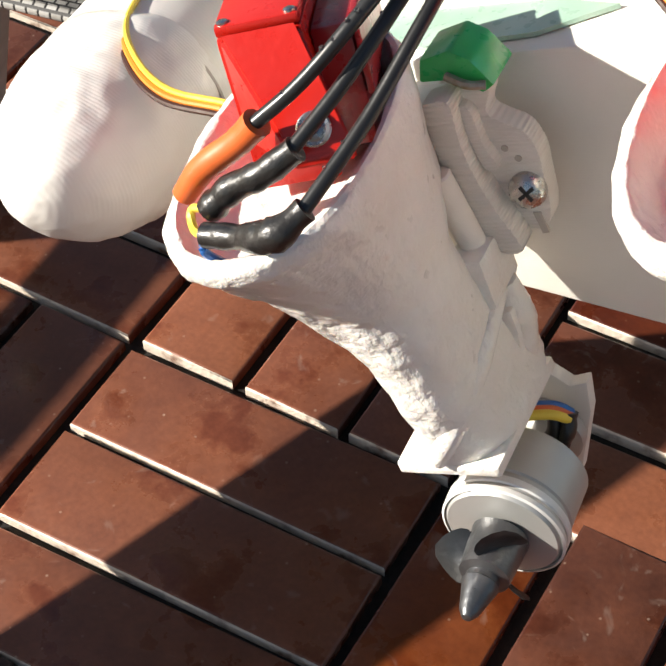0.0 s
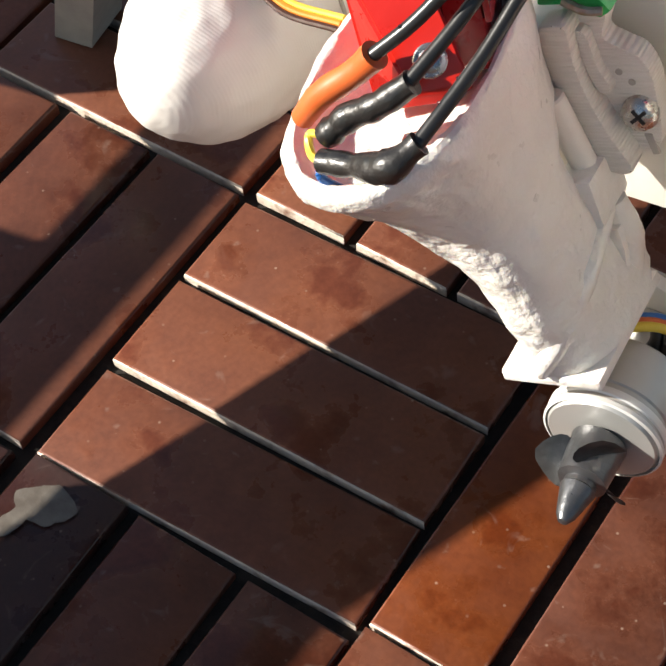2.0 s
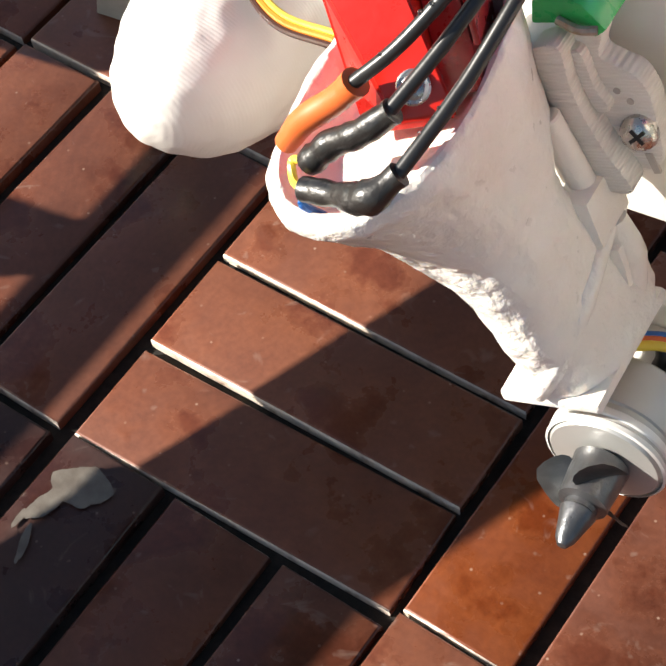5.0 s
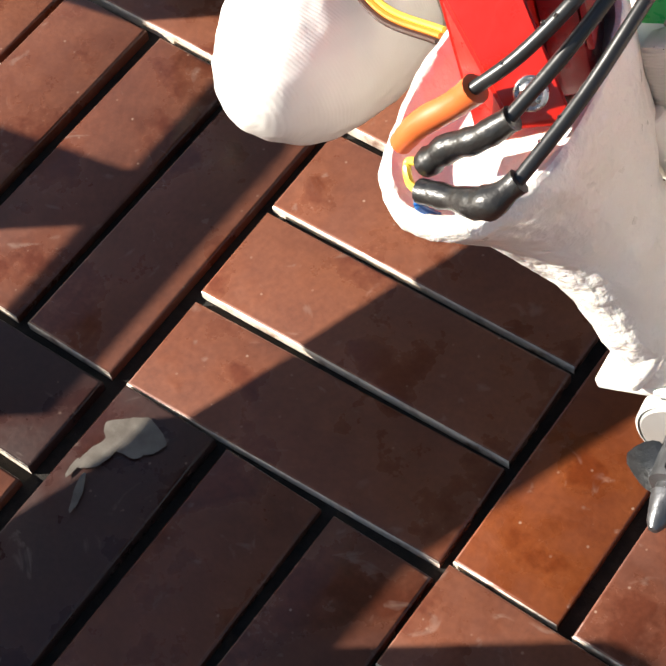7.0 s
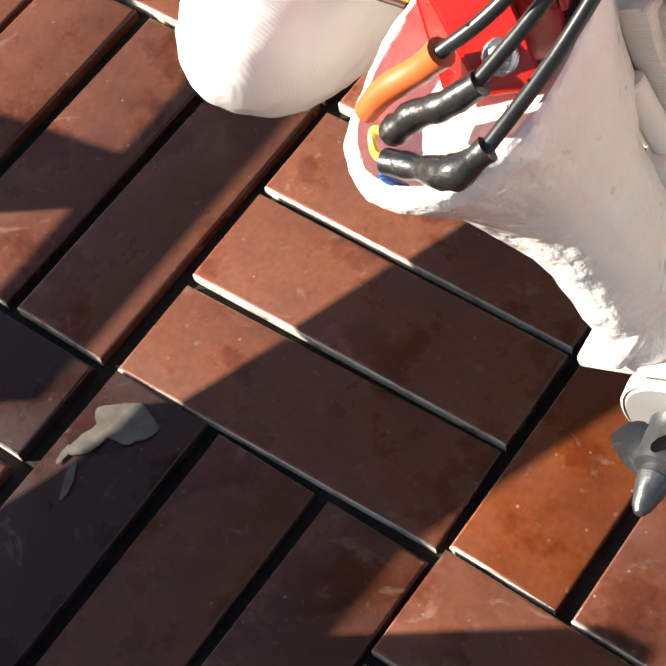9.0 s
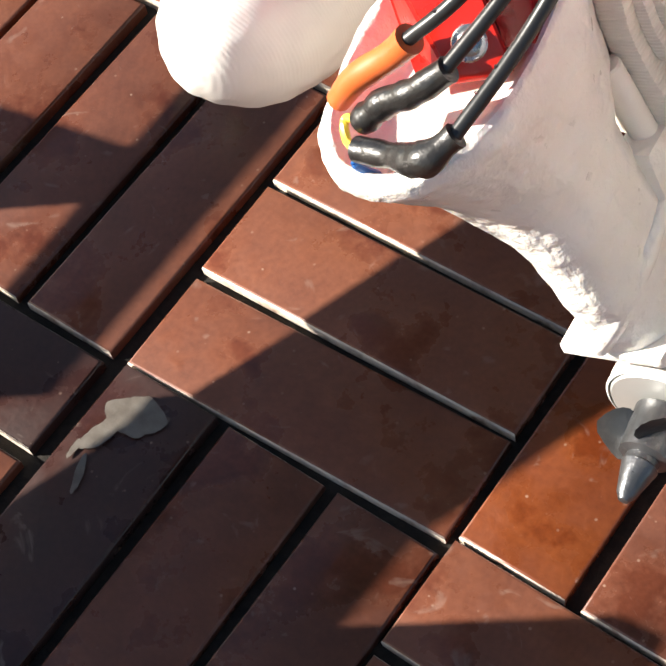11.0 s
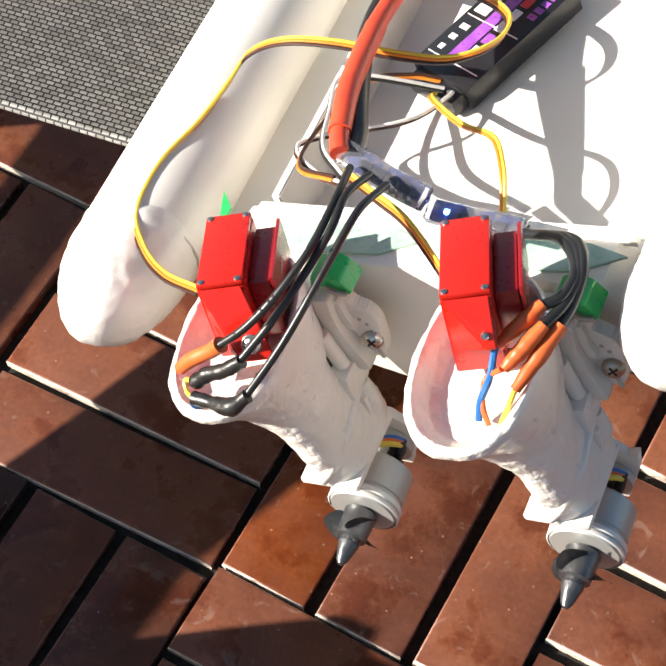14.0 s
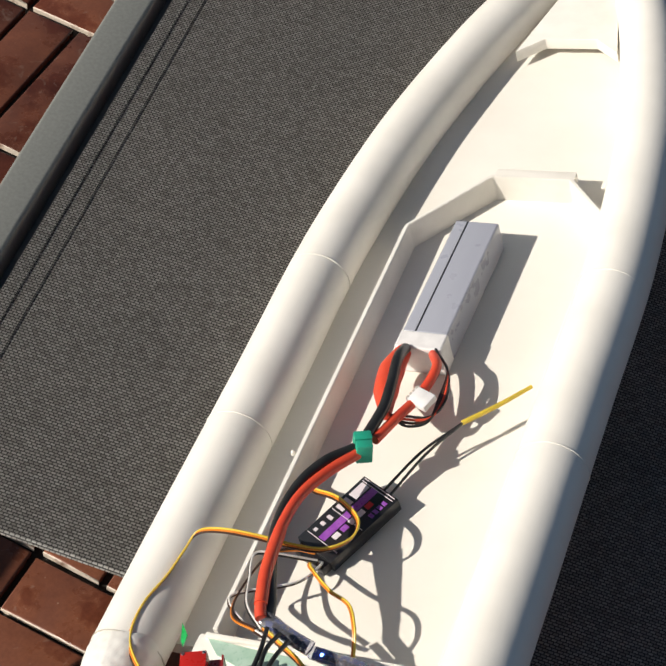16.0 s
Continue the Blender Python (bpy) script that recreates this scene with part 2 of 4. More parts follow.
CLAYDARK = clinker("burnt_clinker", ((0.028, 0.016, 0.014), (0.048, 0.024, 0.020), (0.085, 0.034, 0.024)), 0.30)
# mortar residue on brick sides, with the sunlight on them put into its pale tone
LITSIDE = material("sunlit_mortar", (0.60, 0.52, 0.43), 0.75, second=(0.16, 0.075, 0.045), scale=55, spread=(0.54, 0.72), bump=1.0, bump_scale=300)
SAND = material("joint_sand", (0.011, 0.009, 0.007), 0.95, second=(0.022, 0.017, 0.012), scale=160, bump=1.0, bump_scale=250)
EFFLO = material("lime_bloom", (0.17, 0.15, 0.125), 0.45, second=(0.11, 0.092, 0.075), scale=90, bump=0.3)
# wood of the rails added out of view to cast shade
RAILWOOD = material("weathered_wood", (0.25, 0.20, 0.15), 0.7, second=(0.17, 0.13, 0.10), scale=20, stretch=(8, 1, 8), bump=0.3)

# ---- building helpers ----
BOAT = pose(0.3361, -0.0087, 0.5805, -3.868, -21.363, 8.227)
BASE = {}


def thing(name, label, category, base=(0, 0, 0), frame_m=BOAT, group="", kind=""):
    """An empty at the base of a thing; its parts are given in the coordinates of frame_m."""
    ob = new(name)
    ob.empty_display_size = 0.01
    ob.matrix_world = frame_m @ Matrix.Translation(base)
    BASE[ob] = Vector(base)
    return tagged(ob, label, category, group, kind)


def part(name, bm, mat, parent, label="", smooth=True, kind=""):
    """Links a bmesh as one mesh object under a thing or a part."""
    base = BASE[parent]
    bmesh.ops.translate(bm, verts=bm.verts, vec=-base)
    bmesh.ops.recalc_face_normals(bm, faces=bm.faces)
    me = bpy.data.meshes.new(name)
    bm.to_mesh(me)
    bm.free()
    for m in mat if isinstance(mat, (list, tuple)) else (mat,):
        me.materials.append(m)
    if smooth:
        me.polygons.foreach_set("use_smooth", [True] * len(me.polygons))
        me.set_sharp_from_angle(angle=radians(38))
    ob = new(name, me)
    ob.parent = parent
    BASE[ob] = base
    return tagged(ob, label, kind=kind)


def box(lo, hi, bevel=0.0, seg=2, m=None):
    bm = bmesh.new()
    lo, hi = Vector(lo), Vector(hi)
    bmesh.ops.create_cube(bm, size=1, matrix=Matrix.Translation((lo + hi) / 2) @ Matrix.Diagonal((*(hi - lo), 1)))
    if bevel:
        bmesh.ops.bevel(bm, geom=bm.edges[:], offset=bevel, segments=seg, affect="EDGES", profile=0.6)
    if m:
        bmesh.ops.transform(bm, matrix=m, verts=bm.verts)
    return bm


def loft(rings, close_start=True, close_end=True, bm=None):
    """Skin through rings of equal length."""
    bm = bm or bmesh.new()
    vs = [[bm.verts.new(p) for p in ring] for ring in rings]
    n = len(vs[0])
    for a, b in zip(vs, vs[1:]):
        for i in range(n):
            bm.faces.new((a[i], a[(i + 1) % n], b[(i + 1) % n], b[i]))
    if close_start:
        bm.faces.new(vs[0][::-1])
    if close_end:
        bm.faces.new(vs[-1])
    return bm


def lathe(profile, origin, axis, seg=32, caps=True):
    """Turns (along, radius) pairs about an axis."""
    q = Vector(axis).normalized().to_track_quat("Z", "X").to_matrix()
    rings = []
    for along, r in profile:
        rings.append([Vector(origin) + q @ Vector((max(r, 1e-5) * math.cos(2 * math.pi * k / seg), max(r, 1e-5) * math.sin(2 * math.pi * k / seg), along)) for k in range(seg)])
    return loft(rings, caps, caps)


def smooth_path(points, per=6):
    """Catmull-Rom through the points."""
    p = [Vector(q) for q in points]
    p = [p[0] * 2 - p[1]] + p + [p[-1] * 2 - p[-2]]
    out = []
    for a, b, c, d in zip(p, p[1:], p[2:], p[3:]):
        for k in range(per):
            t = k / per
            out.append(0.5 * (2 * b + (c - a) * t + (2 * a - 5 * b + 4 * c - d) * t * t + (3 * b - a - 3 * c + d) * t ** 3))
    return out + [p[-2]]


def sweep(points, radius, seg=10, per=6, wobble=0.0, offset=(0, 0, 0), bm=None):
    """A round section along a smooth path; radius is a number or a list along the points."""
    path = smooth_path([Vector(q) + Vector(offset) for q in points], per)
    rad = radius if isinstance(radius, (list, tuple)) else [radius] * len(points)
    rings, up = [], Vector((0.13, 0.21, 1)).normalized()
    for i, c in enumerate(path):
        d = (path[min(i + 1, len(path) - 1)] - path[max(i - 1, 0)]).normalized()
        side = d.cross(up).normalized()
        top = side.cross(d).normalized()
        s = i / per
        k = min(int(s), len(rad) - 2)
        r = rad[k] + (rad[k + 1] - rad[k]) * (s - k)
        r *= 1 + wobble * (noise.noise(c * 400) if wobble else 0)
        rings.append([c + side * r * math.cos(2 * math.pi * j / seg) + top * r * math.sin(2 * math.pi * j / seg) for j in range(seg)])
    return loft(rings, bm=bm)


def prism(outline, lo, hi, axis="z", bevel=0.0):
    """An outline of (u, v) pairs pushed from lo to hi along an axis."""
    place = {"z": lambda u, v, w: (u, v, w), "y": lambda u, v, w: (u, w, v), "x": lambda u, v, w: (w, u, v)}[axis]
    bm = loft([[Vector(place(u, v, w)) for u, v in outline] for w in (lo, hi)])
    bmesh.ops.recalc_face_normals(bm, faces=bm.faces)
    if bevel:
        bmesh.ops.bevel(bm, geom=bm.edges[:], offset=bevel, segments=2, affect="EDGES", profile=0.6)
    return bm


def roughen(bm, amount, scale, seed=0.0):
    """Uneven hand-finished surface."""
    bm.normal_update()
    for v in bm.verts:
        v.co += v.normal * amount * noise.noise(v.co * scale + Vector((seed, seed * 2, 0)))
    return bm


# ---- ground ----
ground = new("ground", bpy.data.meshes.new("ground"))
ground.data.from_pydata([(-40, -40, -0.010), (40, -40, -0.010), (40, 40, -0.010), (-40, 40, -0.010)], [], [(0, 1, 2, 3)])
ground.data.materials.append(SAND)
tagged(ground, "dark joint sand under the clinker paving", "ground", kind="structure")

# ---- the boat ----
boat = thing("model_boat", "white 3D-printed inflatable-style model boat leaning over on a garden lounger", "model boat", (0.07, 0.2, -0.1))


def tube(name, side):
    """One side tube with its rounded stern cone; side -1 port, 1 starboard."""
    cx, r = 0.0650, 0.0278
    cz = -0.0110 if side < 0 else -0.0060
    e = 0.0075 if side < 0 else 0.0080
    pts = [(0.1210 + e, -0.022), (0.1215 + e, 0.10), (0.1225 + e * 0.8, 0.25), (0.1235 + e * 0.7, 0.40), (0.1130 + e * 0.8, 0.53), (0.0990 + e * 0.8, 0.62), (0.0760 + e * 0.5, 0.73), (0.0500, 0.82), (0.0180, 0.885)]
    bm = sweep([(cx + side * x, y, cz) for x, y in pts], [r] * 6 + [0.0272, 0.026, 0.024], 44, 12)
    t = part(name, bm, TUBEMAT, boat)
    length = 0.058 if side < 0 else 0.047
    cone = lathe([(length * k / 16, r * (1 - (k / 16) ** 2.4) ** 0.55) for k in range(16)] + [(length * 0.999, 0.0006)],
                 (cx + side * (0.1210 + e), -0.022, cz), (-0.10 * side, -1, 0.16), 72)
    bmesh.ops.subdivide_edges(cone, edges=[e for e in cone.edges if e.calc_length() < 0.02], cuts=1, use_grid_fill=True)
    roughen(cone, 0.0009, 60, side)
    roughen(cone, 0.0006, 200, side * 3)
    part("stern_cone", cone, CONE, t, "rough sanded cone of white print")
    for y in (-0.0222, 0.19, 0.375):
        ring = lathe([(-0.0005, r - 0.0004), (-0.0005, r + 0.0005), (0.0005, r + 0.0005), (0.0005, r - 0.0004)], (cx + side * (0.1210 + e + (0.0025 - e * 0.3) * max(y, 0) / 0.4), y, cz), (0.02 * side, 1, 0), 56, False)
        part("seam", ring, SEAM_RECESS if y < 0 else TUBEMAT, t)
    return t


tube("port_tube", -1)
tube("starboard_tube", 1)

# hull under the deck: a shallow vee
rings = []
for y, half, keel in ((-0.026, 0.100, -0.083), (0.10, 0.104, -0.086), (0.30, 0.104, -0.088), (0.50, 0.095, -0.090), (0.65, 0.074, -0.074), (0.78, 0.045, -0.056), (0.87, 0.015, -0.04)):
    c = 0.0715
    rings.append([Vector(p) for p in ((c - half, y, -0.030), (c - half, y, -0.044), (c, y, keel), (c + half, y, -0.044), (c + half, y, -0.030))])
part("hull", loft(rings), PRINT, boat)

DECK = -0.026
outline = [(-0.050, 0.002), (0.186, 0.002), (0.188, 0.42), (0.168, 0.56), (0.142, 0.70), (0.116, 0.78), (0.014, 0.78), (-0.012, 0.70), (-0.038, 0.56), (-0.052, 0.42)]
part("deck", prism(outline, DECK - 0.012, DECK, "z"), FLOORMAT, boat)

# the low coaming round the well
inner = [(0.001, 0.003), (0.001, 0.437), (0.057, 0.506), (0.126, 0.506), (0.165, 0.462), (0.165, 0.003)]


def offset_line(line, d):
    out = []
    for i, p in enumerate(line):
        a = Vector(line[max(i - 1, 0)])
        b = Vector(line[min(i + 1, len(line) - 1)])
        n = Vector((-(b - a).y, (b - a).x)).normalized()
        out.append((p[0] + n.x * d, p[1] + n.y * d))
    return out


outer = offset_line(inner, 0.0042)
bm = bmesh.new()
quads = [[Vector((*outer[i], 0)), Vector((*inner[i], 0)), Vector((*inner[i], DECK - 0.004)), Vector((*outer[i], DECK - 0.012))] for i in range(len(inner))]
loft(quads, bm=bm)
bmesh.ops.recalc_face_normals(bm, faces=bm.faces)
bmesh.ops.bevel(bm, geom=bm.edges[:], offset=0.0006, segments=2, affect="EDGES")
part("coaming", bm, PRINT, boat)
# raised lip along the bow end
part("bow_lip", box((0.055, 0.5065, DECK + 0.001), (0.128, 0.524, -0.0055), 0.0012), PRINT, boat)
part("bow_plate", prism([(0.022, 0.70), (0.046, 0.722), (0.097, 0.722), (0.122, 0.70), (0.10, 0.80), (0.072, 0.86), (0.044, 0.80)], -0.018, -0.006, "z", 0.001), PRINT, boat)
part("deck_nub", lathe([(0, 0.0022), (0.003, 0.0018), (0.004, 0.0006)], (-0.006, 0.171, -0.003), (0, 0, 1), 12), PRINT, boat)

# transom block, its lower edge following the vee
bm = prism([(-0.012, -0.003), (0.155, -0.003), (0.170, -0.03), (0.172, -0.050), (0.0715, -0.087), (-0.030, -0.050), (-0.027, -0.03)], -0.027, 0.0, "y", 0.0015)
part("transom", bm, PRINT, boat)
part("transom_rim", box((-0.006, -0.0045, -0.006), (0.162, -0.0005, 0.0006), 0.0008), PRINT, boat)

# ---- outboards ----


def outboard(x0, label):
    """A printed outboard: open cowl, blade leg, anti-ventilation plate, motor with propeller and clamp bracket."""
    ob = thing("outboard_motor", label, "outboard motor", (x0 + 0.03, -0.07, -0.128), group="outboards on the transom")
    x1 = x0 + 0.0038

    def ring(z, cx, cy, a, b, n=40, power=2.3):
        out = []
        for k in range(n):
            t = 2 * math.pi * k / n
            c, s = math.cos(t), math.sin(t)
            out.append(Vector((x0 + cx + a * math.copysign(abs(c) ** (2 / power), c), cy + b * math.copysign(abs(s) ** (2 / power), s), 0)))
            out[-1].z = z + max(0, min(1, (z + 0.03) / 0.03)) * 0.14 * (out[-1].y + 0.090)
        return out

    outside = [(-0.0815, 0.0325, -0.0600, 0.0150, 0.0238), (-0.0740, 0.0335, -0.0600, 0.0128, 0.0246), (-0.060, 0.0330, -0.0650, 0.0116, 0.0230), (-0.048, 0.0320, -0.0690, 0.0122, 0.0193), (-0.0415, 0.0300, -0.0705, 0.0140, 0.0187),
               (-0.0365, 0.0275, -0.0715, 0.0168, 0.0192), (-0.0300, 0.0245, -0.0720, 0.0195, 0.0208), (-0.0180, 0.0228, -0.0712, 0.0222, 0.0275), (-0.004, 0.0218, -0.0735, 0.0242, 0.0350), (0.0035, 0.0214, -0.0758, 0.0250, 0.0385), (0.0068, 0.0214, -0.0760, 0.0248, 0.0386)]
    inside = [(0.0080, 0.0215, -0.0760, 0.0238, 0.0374), (0.0078, 0.0216, -0.0758, 0.0224, 0.0356), (0.0060, 0.0217, -0.0755, 0.0215, 0.0344), (0.0035, 0.0218, -0.0750, 0.0208, 0.0330), (-0.0010, 0.0220, -0.0740, 0.0192, 0.0300), (-0.0030, 0.0222, -0.074, 0.0160, 0.0240)]
    bm = loft([ring(*r) for r in outside + inside])
    bmesh.ops.subdivide_edges(bm, edges=bm.edges[:], cuts=1, use_grid_fill=True, smooth=0.6)
    bmesh.ops.subdivide_edges(bm, edges=bm.edges[:], cuts=1, use_grid_fill=True, smooth=0.4)
    roughen(bm, 0.0009, 60, x0 * 9)
    roughen(bm, 0.0005, 170, x0 * 5)
    roughen(bm, 0.0002, 420, x0 * 3)
    part("cowl", bm, SHELL, ob, "open cowl running into the leg, white and hand sanded")
    part("anti_ventilation_plate", roughen(box((x1 + 0.0145, -0.084, -0.0850), (x1 + 0.0425, -0.044, -0.0815), 0.0008), 0.0004, 300), SHELL, ob)
    # knife edge down the after side of the leg
    part("rib", sweep([(x1 + 0.0410, -0.052, -0.052), (x1 + 0.0385, -0.070, -0.060), (x1 + 0.0335, -0.0815, -0.070), (x1 + 0.0265, -0.0840, -0.0800)], [0.0016, 0.0036, 0.0036, 0.0026], 12), SHELL, ob)
    # swivel column beside the leg, its sleeve and the wedge under it
    part("swivel_column", lathe([(0, 0.0030), (0.0005, 0.0034), (0.021, 0.0034), (0.0215, 0.0028)], (x1 + 0.0355, -0.0530, -0.0180), (0.10, 0.05, -1), 20), PRINT, ob, "round swivel column of white print")
    part("swivel_wedge", prism([(x1 + 0.0330, -0.0385), (x1 + 0.0425, -0.0385), (x1 + 0.0425, -0.0520), (x1 + 0.0385, -0.0600), (x1 + 0.0345, -0.0560)], -0.0600, -0.0440, "y", 0.0014), SHELL, ob)
    part("leg_fairing", sweep([(x1 + 0.040, -0.050, -0.052), (x1 + 0.0405, -0.050, -0.064), (x1 + 0.037, -0.050, -0.080)], [0.0038, 0.0050, 0.0036], 14), SHELL, ob)
    part("web", prism([(x1 + 0.0360, -0.0560), (x1 + 0.0430, -0.0570), (x1 + 0.0430, -0.0640), (x1 + 0.0400, -0.0815), (x1 + 0.0320, -0.0815)], -0.0560, -0.0520, "y", 0.0010), SHELL, ob)
    # bulkhead that carries the motor
    part("motor_mount", prism([(x1 + 0.018, -0.0890), (x1 + 0.036, -0.0905), (x1 + 0.0415, -0.0960), (x1 + 0.0468, -0.0945), (x1 + 0.0450, -0.105), (x1 + 0.036, -0.128), (x1 + 0.020, -0.127), (x1 + 0.014, -0.110)], -0.040, -0.0355, "y", 0.0008), PRINT, ob)
    ax, az = x1 + 0.0315, -0.1105
    stator = lathe([(0, 0.0105), (0.004, 0.0105), (0.0045, 0.0070), (0.016, 0.0070)], (ax, -0.040, az), (0, -1, -0.05), 28)
    part("stator", stator, BELL, ob)
    bell = part("motor_bell", lathe([(0, 0.0125), (0.0005, 0.0150), (0.0012, 0.0157), (0.0150, 0.0157), (0.0155, 0.0151), (0.0165, 0.0151), (0.0170, 0.0160), (0.0215, 0.0160), (0.0225, 0.0154), (0.0235, 0.0146), (0.0236, 0.006)], (ax, -0.0545, az), (0, -1, -0.05), 56), BELL, ob, "brushed aluminium outrunner bell")
    part("rim_ring", lathe([(0, 0.0161), (0.0004, 0.01655), (0.0022, 0.01655), (0.0026, 0.0161)], (ax, -0.0720, az - 0.0009), (0, -1, -0.05), 56, False), BELLWHITE, bell)
    part("rim_ring", lathe([(0, 0.0161), (0.0004, 0.0165), (0.0016, 0.0165), (0.0020, 0.0158)], (ax, -0.0755, az - 0.0011), (0, -1, -0.05), 56, False), BELLWHITE, bell)
    prop = part("propeller", lathe([(0, 0.0062), (0.0010, 0.0076), (0.0135, 0.0066), (0.0142, 0.0044), (0.0158, 0.0044), (0.0163, 0.0048), (0.0245, 0.0026), (0.0265, 0.0013), (0.0268, 0.0002)], (ax, -0.0782, az - 0.0012), (0, -1, -0.05), 30), PROP, ob, "dark metal propeller with a cone nut")
    for k in range(3):
        bm = bmesh.new()
        rows = []
        for i in range(7):
            r = 0.0055 + 0.0095 * i / 6
            chord = 0.0085 * math.sin(math.pi * (0.22 + 0.74 * i / 6)) + 0.0008
            pitch = radians(62 - 30 * i / 6)
            row = []
            for s in (-1, -0.5, 0, 0.5, 1):
                ang = 2 * math.pi * k / 3 + 0.9 + x0 * 7 + s * chord * math.cos(pitch) / r
                row.append(Vector((ax + r * math.cos(ang), -0.0870 - s * chord * math.sin(pitch) * 0.62, az - 0.0016 + r * math.sin(ang))))
            rows.append(row)
        grid = [[bm.verts.new(p) for p in row] for row in rows]
        for a, b in zip(grid, grid[1:]):
            for j in range(4):
                bm.faces.new((a[j], a[j + 1], b[j + 1], b[j]))
        bmesh.ops.solidify(bm, geom=bm.faces[:], thickness=0.0010)
        part("blade", bm, PROP, prop)
    # the clamp bracket with its slotted ear
    def rounded(line):
        return [(p.x, p.y) for p in smooth_path([(*q, 0) for q in line] + [(*line[0], 0)], 5)[:-1]]

    plate = rounded([(x1 + 0.0405, -0.002), (x1 + 0.0500, -0.002), (x1 + 0.0475, -0.0085), (x1 + 0.0505, -0.0115), (x1 + 0.0550, -0.0145), (x1 + 0.0568, -0.0205), (x1 + 0.0562, -0.0280), (x1 + 0.0552, -0.0360), (x1 + 0.0530, -0.0410), (x1 + 0.0475, -0.0428), (x1 + 0.0400, -0.0390), (x1 + 0.0380, -0.0180)])
    br = part("clamp_bracket", prism(plate, -0.0430, -0.0365, "y", 0.0009), LAYERED, ob, "white printed clamp bracket with layer lines")
    flange = rounded([(x1 + 0.0360, -0.001), (x1 + 0.0430, -0.001), (x1 + 0.0425, -0.0120), (x1 + 0.0432, -0.0220), (x1 + 0.0455, -0.0325), (x1 + 0.0485, -0.0430), (x1 + 0.0425, -0.0438), (x1 + 0.0380, -0.0375), (x1 + 0.0362, -0.0255), (x1 + 0.0352, -0.0120)])
    part("flange", prism(flange, -0.0500, -0.0425, "y", 0.0011), LAYERED, br)
    inner_flange = rounded([(x1 + 0.0425, -0.004), (x1 + 0.0455, -0.006), (x1 + 0.0458, -0.0150), (x1 + 0.0475, -0.0215), (x1 + 0.0440, -0.0225), (x1 + 0.0425, -0.0150)])
    part("flange", prism(inner_flange, -0.0462, -0.0425, "y", 0.0008), LAYERED, br)
    part("hinge_leaf", prism([(x1 + 0.0260, -0.006), (x1 + 0.0350, -0.006), (x1 + 0.0356, -0.0210), (x1 + 0.0400, -0.0440), (x1 + 0.0330, -0.0460), (x1 + 0.0290, -0.0300)], -0.0480, -0.0330, "y", 0.0008), LAYERED, br)
    SC = Vector((0.25, -1, 0.25))
    part("clamp_screw", lathe([(-0.006, 0.002), (0, 0.0022), (0.0003, 0.0042), (0.0011, 0.0047), (0.0024, 0.0042), (0.0034, 0.0028), (0.0037, 0.0006)], (x1 + 0.0515, -0.0432, -0.0300), SC, 28), STEEL if x0 < 0.05 else RUST, br, "domed cross-head steel screw")
    # black bars on the head paint in the shade of its cross recess
    for turn in (0.5, 2.07):
        m = Matrix.Translation(Vector((x1 + 0.0515, -0.0432, -0.0300)) + SC.normalized() * 0.0034) @ SC.to_track_quat("Z", "X").to_matrix().to_4x4() @ Matrix.Rotation(turn, 4, "Z")
        part("cross_slot", box((-0.0022, -0.00045, -0.0012), (0.0022, 0.00045, 0.0005), 0, m=m), BLACK, br)
    # slot and bolt holes are raised marks with their shade in the colour
    part("slot", prism([(x1 + 0.0505, -0.037), (x1 + 0.0525, -0.037), (x1 + 0.0530, -0.0430), (x1 + 0.0512, -0.0432)], -0.0434, -0.0425, "y"), SEAM_RECESS, br)
    for hx, hz in ((0.0490, -0.0185), (0.0515, -0.0215)):
        part("bolt_hole", lathe([(0, 0.0009), (0.0006, 0.0009)], (x1 + hx, -0.0427, hz), (0, -1, 0), 12), SEAM_RECESS, br)
    part("hinge_block", prism([(x1 + 0.022, -0.008), (x1 + 0.030, -0.008), (x1 + 0.034, -0.050), (x1 + 0.025, -0.048)], -0.044, -0.028, "y", 0.001), PRINT, ob)
    part("hinge_pin", lathe([(0, 0.0030), (0.006, 0.0030)], (x1 + 0.0335, -0.047, -0.024), (0.1, -1, 0), 16), PRINT, ob)
    # green printed tiller arm over the bracket
    part("tiller", prism([(x1 + 0.034, 0.001), (x1 + 0.036, 0.007), (x1 + 0.044, 0.009), (x1 + 0.0485, 0.006), (x1 + 0.0525, -0.001), (x1 + 0.049, -0.003), (x1 + 0.044, 0.001)], -0.044, -0.031, "y", 0.001), GREEN, ob, "translucent green plastic tiller")
    part("tiller_pin", sweep([(x1 + 0.042, -0.045, 0.003), (x1 + 0.047, -0.046, 0.001), (x1 + 0.051, -0.045, 0.0)], 0.0011, 8), RUST, ob, "brass wire pin")
    return ob


outboard(0.0, "white printed outboard with aluminium motor, port side of the transom")
outboard(0.1035, "white printed outboard with aluminium motor and dark propeller, starboard side")


